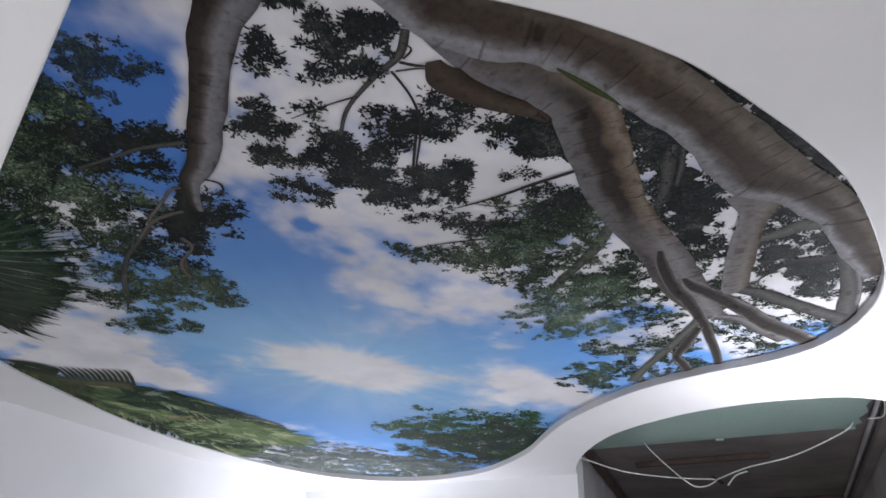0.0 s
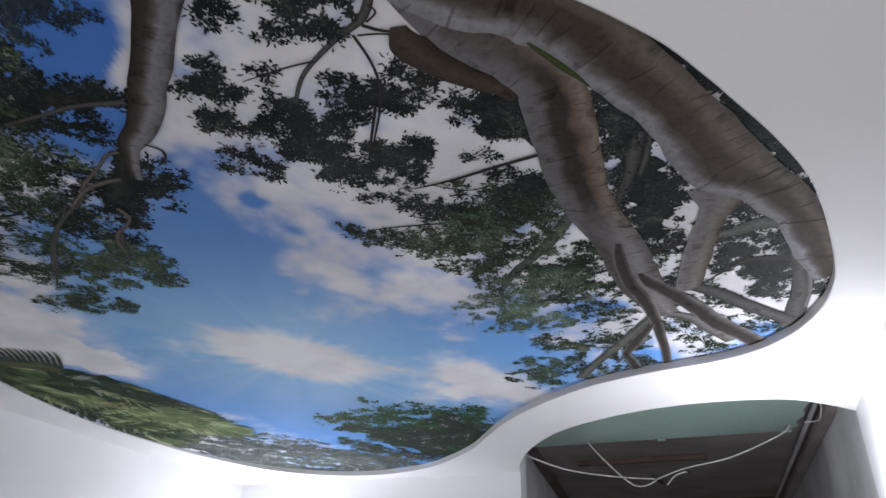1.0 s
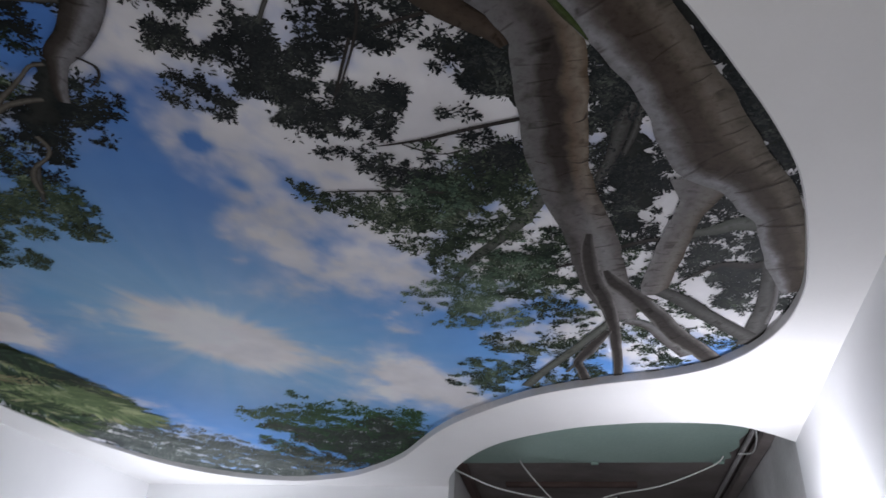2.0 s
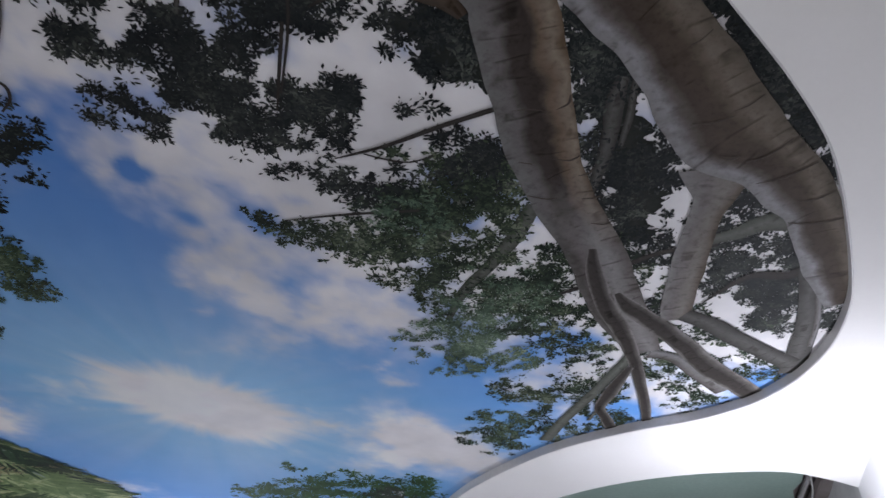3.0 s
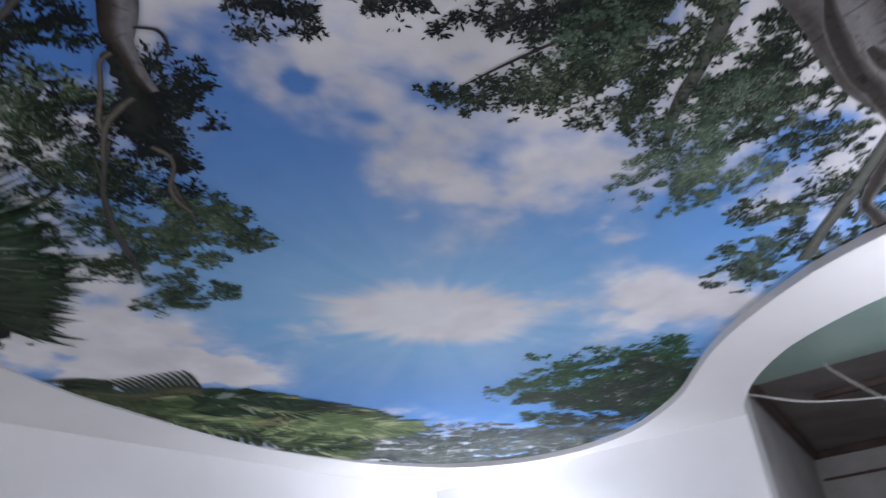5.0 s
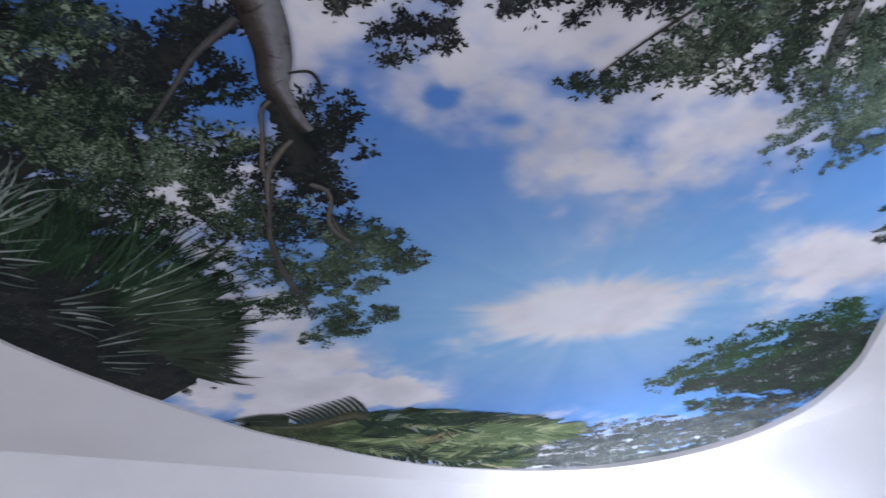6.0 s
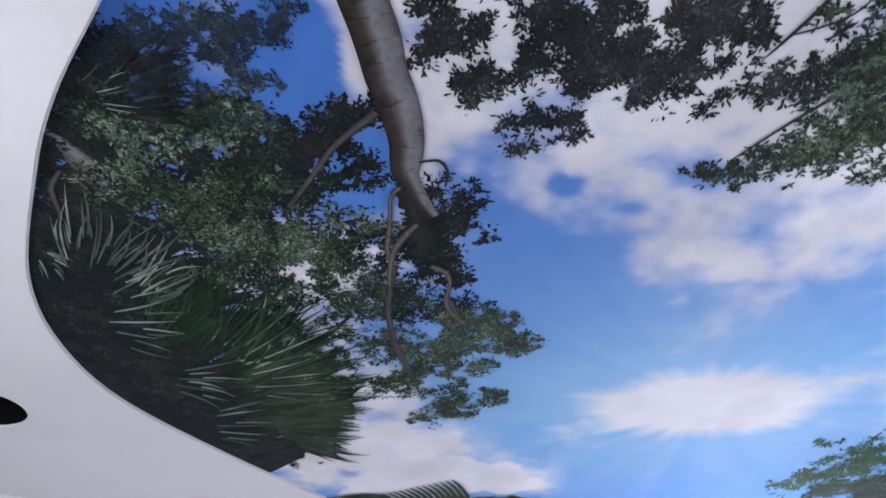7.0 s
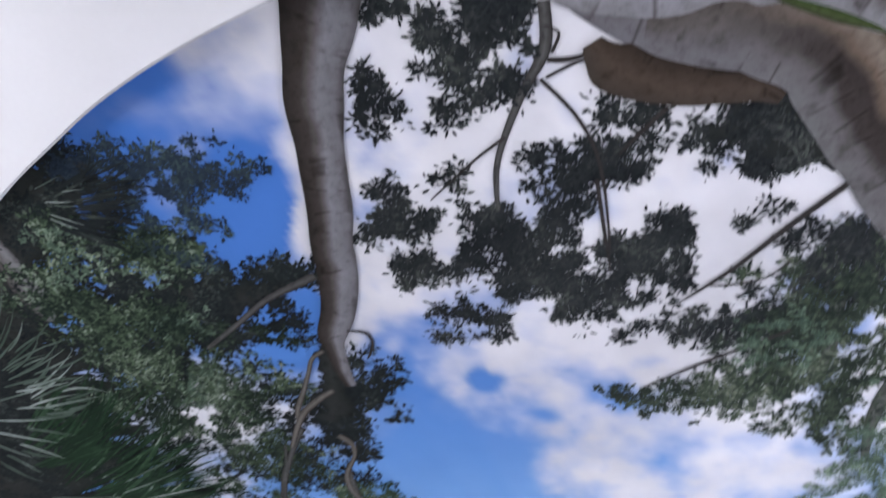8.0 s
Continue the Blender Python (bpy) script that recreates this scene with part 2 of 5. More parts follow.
bark_crease = printed_bark("printed_crease_bark", [(0.0, (0.075, 0.06, 0.05)), (0.5, (0.05, 0.04, 0.034)), (1.0, (0.08, 0.066, 0.056))], 0.2)
palm_dry = printed_bark("printed_dry_frond", [(0.0, (0.05, 0.055, 0.03)), (0.5, (0.10, 0.10, 0.055)), (1.0, (0.06, 0.065, 0.035))], 0.5)
bark_stub = printed_bark("printed_stub_bark", [(0.0, (0.03, 0.022, 0.017)), (0.5, (0.068, 0.05, 0.037)), (1.0, (0.05, 0.04, 0.032))], 0.4)

# ---- helpers for meshes ----


def part(name, bm, material, parent=None, label=""):
    data = bpy.data.meshes.new(name)
    bm.to_mesh(data)
    bm.free()
    data.materials.append(material)
    ob = new(name, data)
    if parent:
        ob.parent = parent
    return tagged(ob, label)


def raw_part(name, verts, faces, material, parent, label=""):
    data = bpy.data.meshes.new(name)
    data.from_pydata(verts, [], faces)
    data.materials.append(material)
    ob = new(name, data)
    if parent:
        ob.parent = parent
    return tagged(ob, label)


def block(bm, u0, u1, v0, v1, z0, z1, skew=0.0):
    """A box that stands square to the room, or leans off with the passage."""
    vs = [bm.verts.new(at(u - skew * (v - BACK), v, z)) for z in (z0, z1) for u, v in ((u0, v0), (u1, v0), (u1, v1), (u0, v1))]
    for f in ((3, 2, 1, 0), (4, 5, 6, 7), (0, 1, 5, 4), (1, 2, 6, 5), (2, 3, 7, 6), (3, 0, 4, 7)):
        bm.faces.new([vs[i] for i in f])
    return bm


def slab(name, material, label, *boxes, category="", kind="structure"):
    bm = bmesh.new()
    for b in boxes:
        block(bm, *b)
    return tagged(part(name, bm, material, None, label), category=category or name.split("_")[0], kind=kind)


def spline(points, steps, closed=False):
    """A smooth line through the points (Catmull-Rom), of any dimension."""
    p = np.array(points, float)
    n, res = len(p), []
    for i in range(n if closed else n - 1):
        if closed:
            a, b, c, d = p[(i - 1) % n], p[i], p[(i + 1) % n], p[(i + 2) % n]
        else:
            a, b, c, d = p[max(i - 1, 0)], p[i], p[i + 1], p[min(i + 2, n - 1)]
        for k in range(steps):
            t = k / steps
            res.append(0.5 * (2 * b + (c - a) * t + (2 * a - 5 * b + 4 * c - d) * t * t + (3 * b - a - 3 * c + d) * t ** 3))
    if not closed:
        res.append(p[-1])
    return np.array(res)


def tube(bm, points, radius, sides=8):
    rings = []
    pts = [Vector(p) for p in points]
    for i, p in enumerate(pts):
        d = (pts[min(i + 1, len(pts) - 1)] - pts[max(i - 1, 0)]).normalized()
        a = d.cross(Vector((0.3, 0.2, 1))).normalized()
        b = d.cross(a)
        rings.append([bm.verts.new(p + (a * math.cos(k * math.tau / sides) + b * math.sin(k * math.tau / sides)) * radius) for k in range(sides)])
    for r, s in zip(rings, rings[1:]):
        for k in range(sides):
            bm.faces.new((r[k], r[(k + 1) % sides], s[(k + 1) % sides], s[k]))
    bm.faces.new(rings[0][::-1])
    bm.faces.new(rings[-1])
    return bm


# ---- the room ----
BOARD, FILM, SLAB = 2.693, 2.73, 3.02
LEFT, RIGHT, BACK, FRONT, MOUTH = -4.12, 0.51, 5.22, -1.8, -1.62
OUTLINE = spline([(0.203, 1.034), (0.466, 1.14), (0.622, 1.238), (0.705, 1.297), (0.88, 1.426), (1.052, 1.577), (1.206, 1.762), (1.39, 2.022), (1.475, 2.174), (1.54, 2.357),
                  (1.563, 2.54), (1.552, 2.68), (1.5, 2.83), (1.38, 2.98), (1.19, 3.13), (1.0, 3.32), (0.87, 3.51), (0.72, 3.83), (0.63, 4.12), (0.575, 4.43),
                  (0.52, 4.78), (0.39, 5.16), (0.22, 5.47), (-0.1, 5.75), (-0.5, 5.86), (-0.95, 5.77), (-1.32, 5.53), (-1.62, 5.2), (-1.95, 4.62), (-2.2, 3.72),
                  (-2.265, 3.3), (-2.285, 2.66), (-2.25, 2.12), (-2.11, 1.77), (-1.88, 1.5), (-1.5, 1.255), (-1.28, 1.143), (-1.07, 1.066), (-0.905, 1.014),
                  (-0.688, 0.973), (-0.4, 0.95), (-0.1, 0.965)], 5, True)
MOUTH_EDGE = spline([at(RIGHT, 4.25, 0)[:2], (2.2, 3.475), (1.97, 3.43), (1.72, 3.495), (1.48, 3.615), (1.24, 3.82), (1.02, 4.15), (0.925, 4.45),
                     (0.885, 4.8), (0.9, 5.15), at(MOUTH, BACK, 0)[:2]], 5)


def board_z(x):
    """The board hangs a little proud at one side and comes nearly flush with the film at the other."""
    k = min(max((-0.7 - x) / 1.1, 0.0), 1.0)
    return BOARD + 0.025 * k * k * (3 - 2 * k)


def ceiling_board():
    """The white board: one sheet with the picture's opening cut through, its edge swung back from the passage, and a lamp hole."""
    bm = bmesh.new()
    outer = [Vector((*at(LEFT, FRONT, 0)[:2], BOARD)), Vector((*at(RIGHT, FRONT, 0)[:2], BOARD))]
    outer += [Vector((p[0], p[1], BOARD)) for p in MOUTH_EDGE]
    outer.append(Vector((*at(LEFT, BACK, 0)[:2], BOARD)))
    spot = Vector((*HOLE, BOARD))
    hole = [spot + Vector((math.cos(k * math.tau / 28), math.sin(k * math.tau / 28), 0)) * HOLE_R for k in range(28)]
    edges = []
    for loop in (outer, [Vector((p[0], p[1], BOARD)) for p in OUTLINE], hole):
        vs = [bm.verts.new(p) for p in loop]
        edges += [bm.edges.new((vs[i], vs[(i + 1) % len(vs)])) for i in range(len(vs))]
    bmesh.ops.triangle_fill(bm, use_beauty=True, use_dissolve=False, edges=edges)
    for f in bm.faces:
        if f.normal.z > 0:
            f.normal_flip()
    out = bmesh.ops.extrude_face_region(bm, geom=list(bm.faces))
    top = {g for g in out["geom"] if isinstance(g, bmesh.types.BMVert)}
    for v in bm.verts:
        v.co.z = FILM - 0.0015 if v in top else board_z(v.co.x)
    bmesh.ops.recalc_face_normals(bm, faces=bm.faces)
    for f in bm.faces:
        f.smooth = True
    for e in bm.edges:
        e.smooth = len(e.link_faces) == 2 and e.calc_face_angle(0) < 0.5
    return tagged(part("ceiling", bm, white_board, None, "smooth white plasterboard ceiling with a sweeping curved cut-out"), category="ceiling", kind="structure")


HOLE, HOLE_R = (-2.70, 1.89), 0.147
ceiling_board()


def ribbon(name, line, z0, z1, inset, thick, material, parent, label, closed=True):
    """An upright strip that follows a line in plan."""
    n = len(line)
    bm = bmesh.new()
    cols = []
    for i in range(n):
        d = Vector(line[(i + 1) % n] if closed else line[min(i + 1, n - 1)]) - Vector(line[i - 1] if closed else line[max(i - 1, 0)])
        side = Vector((-d.y, d.x)).normalized()
        a, b = Vector(line[i]) + side * inset, Vector(line[i]) + side * (inset + thick)
        low = z0 + board_z(a.x) - BOARD
        cols.append([bm.verts.new((q.x, q.y, z)) for q, z in ((a, low), (b, low), (b, z1), (a, z1))])
    for i in range(n if closed else n - 1):
        a, b = cols[i], cols[(i + 1) % n]
        for k in range(4):
            bm.faces.new((a[k], b[k], b[(k + 1) % 4], a[(k + 1) % 4]))
    bmesh.ops.recalc_face_normals(bm, faces=bm.faces)
    return part(name, bm, material, parent, label)


tagged(ribbon("trim", OUTLINE, BOARD + 0.0015, FILM - 0.0006, 0.0005, 0.004, grey_profile, None, "pale plastic edge profile holding the printed film"), category="trim", kind="structure")
slab("floor", concrete_floor, "bare grey concrete floor of the unfinished room", (LEFT - 0.2, RIGHT + 0.2, FRONT - 0.2, 10.8, -0.1, 0.0))
slab("wall_left", white_wall, "smooth white painted wall", (LEFT - 0.15, LEFT, FRONT, BACK + 0.15, 0, SLAB))
slab("wall_right", white_wall, "smooth white painted wall with a clean end beside the passage", (RIGHT, RIGHT + 0.12, FRONT, 4.25, 0, SLAB))
slab("wall_back", white_wall, "smooth white painted wall ending at the passage", (LEFT, MOUTH, BACK, BACK + 0.15, 0, SLAB))
# unseen wall added to close the room, opening included
slab("wall_front", white_wall, "unseen white painted wall added behind, with a window opening",
     (LEFT - 0.15, RIGHT + 0.12, FRONT - 0.15, FRONT, 0, 0.75), (LEFT - 0.15, RIGHT + 0.12, FRONT - 0.15, FRONT, 2.25, SLAB),
     (LEFT - 0.15, -2.2, FRONT - 0.15, FRONT, 0.75, 2.25), (0.2, RIGHT + 0.12, FRONT - 0.15, FRONT, 0.75, 2.25))
slab("wall_passage_left", raw_plaster, "raw grey plastered passage wall", (MOUTH - 0.15, MOUTH - 0.02, BACK + 0.152, 8.595, 0, SLAB, 0.125))
slab("wall_passage_right", raw_plaster, "raw grey plastered passage wall", (RIGHT + 0.015, RIGHT + 0.12, 4.252, BACK, 0, SLAB), (RIGHT + 0.015, RIGHT + 0.12, BACK, 8.595, 0, SLAB, 0.07))
slab("wall_passage_end", raw_plaster, "raw grey wall closing the passage", (MOUTH - 0.95, RIGHT + 0.12, 8.6, 8.72, 0, SLAB))
slab("ceiling_slab", dark_slab, "dark stained concrete slab above the passage", (LEFT - 0.15, RIGHT + 0.12, FRONT - 0.15, 10.7, SLAB, SLAB + 0.15))


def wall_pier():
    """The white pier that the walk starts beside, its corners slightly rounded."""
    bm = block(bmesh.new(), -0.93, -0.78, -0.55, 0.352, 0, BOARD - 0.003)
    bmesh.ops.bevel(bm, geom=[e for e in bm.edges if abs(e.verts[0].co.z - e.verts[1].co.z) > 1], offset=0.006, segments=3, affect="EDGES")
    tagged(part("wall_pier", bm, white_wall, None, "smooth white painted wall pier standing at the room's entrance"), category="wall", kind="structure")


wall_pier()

# ---- the passage's old ceiling ----


def mint_board():
    """The old green ceiling sheet: a straight front edge, one ragged end."""
    bm = bmesh.new()
    rim = [(MOUTH - 0.03, 2.6), (0.40, 2.6), (0.37, 4.9), (0.33, 5.05), (0.345, 5.2), (0.29, 5.34), (0.31, 5.46), (0.27, 5.5), (0.275, 5.63), (0.2, 5.62), (0.19, 5.57), (MOUTH - 0.03, 5.55)]
    low = [bm.verts.new(at(u, v, 2.945)) for u, v in rim]
    top = [bm.verts.new(at(u, v, 2.96)) for u, v in rim]
    bm.faces.new(low)
    bm.faces.new(top[::-1])
    for i in range(len(rim)):
        j = (i + 1) % len(rim)
        bm.faces.new((low[i], top[i], top[j], low[j]))
    bmesh.ops.recalc_face_normals(bm, faces=bm.faces)
    ob = tagged(part("green_panel", bm, mint_paint, None, "mint green old overhead panel with a ragged broken end"), category="panel")
    for u in (-0.62, 0.235):
        clip = block(bmesh.new(), u - 0.028, u + 0.028, 5.54, 5.575, 2.93, 2.944)
        bmesh.ops.bevel(clip, geom=list(clip.edges), offset=0.004, segments=1, affect="EDGES")
        part("clip", clip, mint_paint, ob, "small fixing clip on the panel edge")


mint_board()


def timber(name, label, material, *box):
    bm = block(bmesh.new(), *box)
    bmesh.ops.bevel(bm, geom=list(bm.edges), offset=0.006, segments=2, affect="EDGES")
    return tagged(part(name, bm, material, None, label), category="batten")


timber("batten", "reddish timber batten along the passage wall", rust_wood, MOUTH - 0.015, MOUTH + 0.05, 5.45, 8.5, 2.93, 3.0, 0.125)
timber("batten", "pale dusty batten beside the passage wall", raw_plaster, 0.385, 0.41, 4.7, 8.55, 2.97, 3.0, 0.07)
# no real batten: its dark colour stands in for a shaded gap
timber("batten", "dark bar standing in for the shaded gap by the wall", dark_slab, 0.44, 0.52, 4.6, 8.55, 2.93, 2.99, 0.07)
# added bar in place of a faint reddish stain on the slab
timber("crossbeam", "thin reddish bar standing in for a stain on the dark slab", rust_wood, -1.45, -0.35, 6.4, 6.47, 2.975, 3.015)
timber("crossbeam", "dark timber crossbeam near the passage end", rust_wood, MOUTH - 0.42, 0.25, 8.51, 8.585, 2.95, 3.015)
timber("batten", "thin dark batten across the passage end wall", rust_wood, MOUTH - 0.42, 0.25, 8.575, 8.597, 2.74, 2.765)


def cable(label, points, radius=0.0052):
    bm = tube(bmesh.new(), spline(points, 8), radius)
    return tagged(part("cable", bm, cable_white, None, label), category="cable", group="loose cables")


KNOT = Vector((1.985, 5.39, 2.685))
WL, WTOP, WR = Vector((0.975, 5.33, 2.80)), Vector((1.505, 5.44, 2.925)), Vector((2.625, 4.72, 2.875))
cable("white cable sagging from the passage wall", [WL + Vector((-0.1, 0.12, 0.06)), WL, WL.lerp(KNOT, 0.3) - Vector((0, 0, 0.05)), WL.lerp(KNOT, 0.65) - Vector((0, 0, 0.04)), KNOT])
cable("white cable looping down from the green panel", [WTOP + Vector((-0.05, -0.1, 0.03)), WTOP, (1.65, 5.43, 2.77), (1.80, 5.42, 2.645), (1.90, 5.41, 2.638), KNOT - Vector((0.01, 0, 0.01))])
cable("white cable sagging up to the ragged panel end", [KNOT, KNOT.lerp(WR, 0.25) + Vector((0, 0, 0.005)), KNOT.lerp(WR, 0.62) - Vector((0, 0, 0.03)), WR, WR + Vector((0.06, -0.05, 0.06))])
cable("short stripped cable tail at the joint", [KNOT + Vector((0.06, -0.03, -0.045)), KNOT + Vector((0.12, -0.06, 0.02)), KNOT + Vector((0.2, -0.1, 0.045))], 0.006)
cable("white cable hooked over the broken panel end", [at(0.42, 4.9, 2.96), at(0.43, 5.05, 2.93), at(0.42, 5.25, 2.92), at(0.34, 5.33, 2.935)])


def connector(place, turn):
    bm = bmesh.new()
    bmesh.ops.create_cube(bm, size=1, matrix=Matrix.Translation(place) @ pose(0, 0, 0, 20, 35, turn) @ Matrix.Diagonal((0.045, 0.02, 0.02, 1)))
    bmesh.ops.bevel(bm, geom=list(bm.edges), offset=0.003, segments=2, affect="EDGES")
    tagged(part("connector", bm, black_plastic, None, "black taped cable joint"), category="connector", group="cable joints")


connector(KNOT + Vector((-0.02, 0.0, 0.012)), 20)
connector(KNOT + Vector((0.02, -0.01, -0.02)), -60)
connector(KNOT + Vector((0.2, -0.1, 0.05)), 10)

# the unfinished lamp hole: a can added above the board, near-black for the shade inside
bm = bmesh.new()
bmesh.ops.create_cone(bm, cap_ends=True, segments=28, radius1=HOLE_R + 0.03, radius2=HOLE_R + 0.03, depth=0.22, matrix=Matrix.Translation((*HOLE, 2.7286 + 0.1125)))
bmesh.ops.delete(bm, geom=[f for f in bm.faces if f.normal.z < -0.9], context="FACES_ONLY")
tagged(part("lamp_cutout", bm, cavity_dark, None, "empty round downlight hole, its shaded inside a near-black can"), category="downlight hole")

# unseen window, added in the wall behind to go with the fill light
win = tagged(new("unseen_window"), "unseen white framed window added behind the fill light", "window", kind="structure")
for box in ((-2.2, -2.14, 0.75, 2.25), (0.14, 0.2, 0.75, 2.25), (-1.03, -0.97, 0.81, 2.19), (-2.14, 0.14, 0.75, 0.81), (-2.14, 0.14, 2.19, 2.25)):
    part("window_frame", block(bmesh.new(), box[0], box[1], FRONT - 0.1, FRONT - 0.05, box[2], box[3]), frame_paint, win)

# ---- the printed ceiling film ----
film = tagged(new("printed_mural"), "stretched overhead film printed with sky, branches and palms", "mural")
rng = np.random.default_rng(7)


def inside(x, y):
    """Which points lie within the cut-out."""
    x, y = np.asarray(x, float), np.asarray(y, float)
    hit = np.zeros(x.shape, bool)
    q = OUTLINE
    for (x0, y0), (x1, y1) in zip(q, np.roll(q, -1, axis=0)):
        if y0 != y1:
            hit ^= ((y0 > y) != (y1 > y)) & (x < (x1 - x0) * (y - y0) / (y1 - y0) + x0)
    return hit


def value_noise(x, y, seed):
    xi, yi = np.floor(x).astype(int), np.floor(y).astype(int)
    fx, fy = x - xi, y - yi
    fx, fy = fx * fx * (3 - 2 * fx), fy * fy * (3 - 2 * fy)

    def corner(a, b):
        h = np.sin(a * 127.1 + b * 311.7 + seed * 74.7) * 43758.5453
        return h - np.floor(h)
    top = corner(xi, yi) * (1 - fx) + corner(xi + 1, yi) * fx
    low = corner(xi, yi + 1) * (1 - fx) + corner(xi + 1, yi + 1) * fx
    return top * (1 - fy) + low * fy


def clouded(x, y, scale, octaves=5, seed=1):
    total, amp, norm = 0, 1.0, 0
    for k in range(octaves):
        total, norm = total + amp * value_noise(x * scale * 2 ** k, y * scale * 2 ** k, seed + k), norm + amp
        amp *= 0.55
    return total / norm


# the far palms' crest, beyond which only their comb of thin blades stands
CREST = ((-2.36, -2.24, -2.09, -2.04, -1.77, -1.61, -1.47, -1.32, -1.15, -0.94), (3.30, 3.36, 3.46, 3.59, 3.68, 3.70, 3.82, 4.09, 4.30, 4.72))

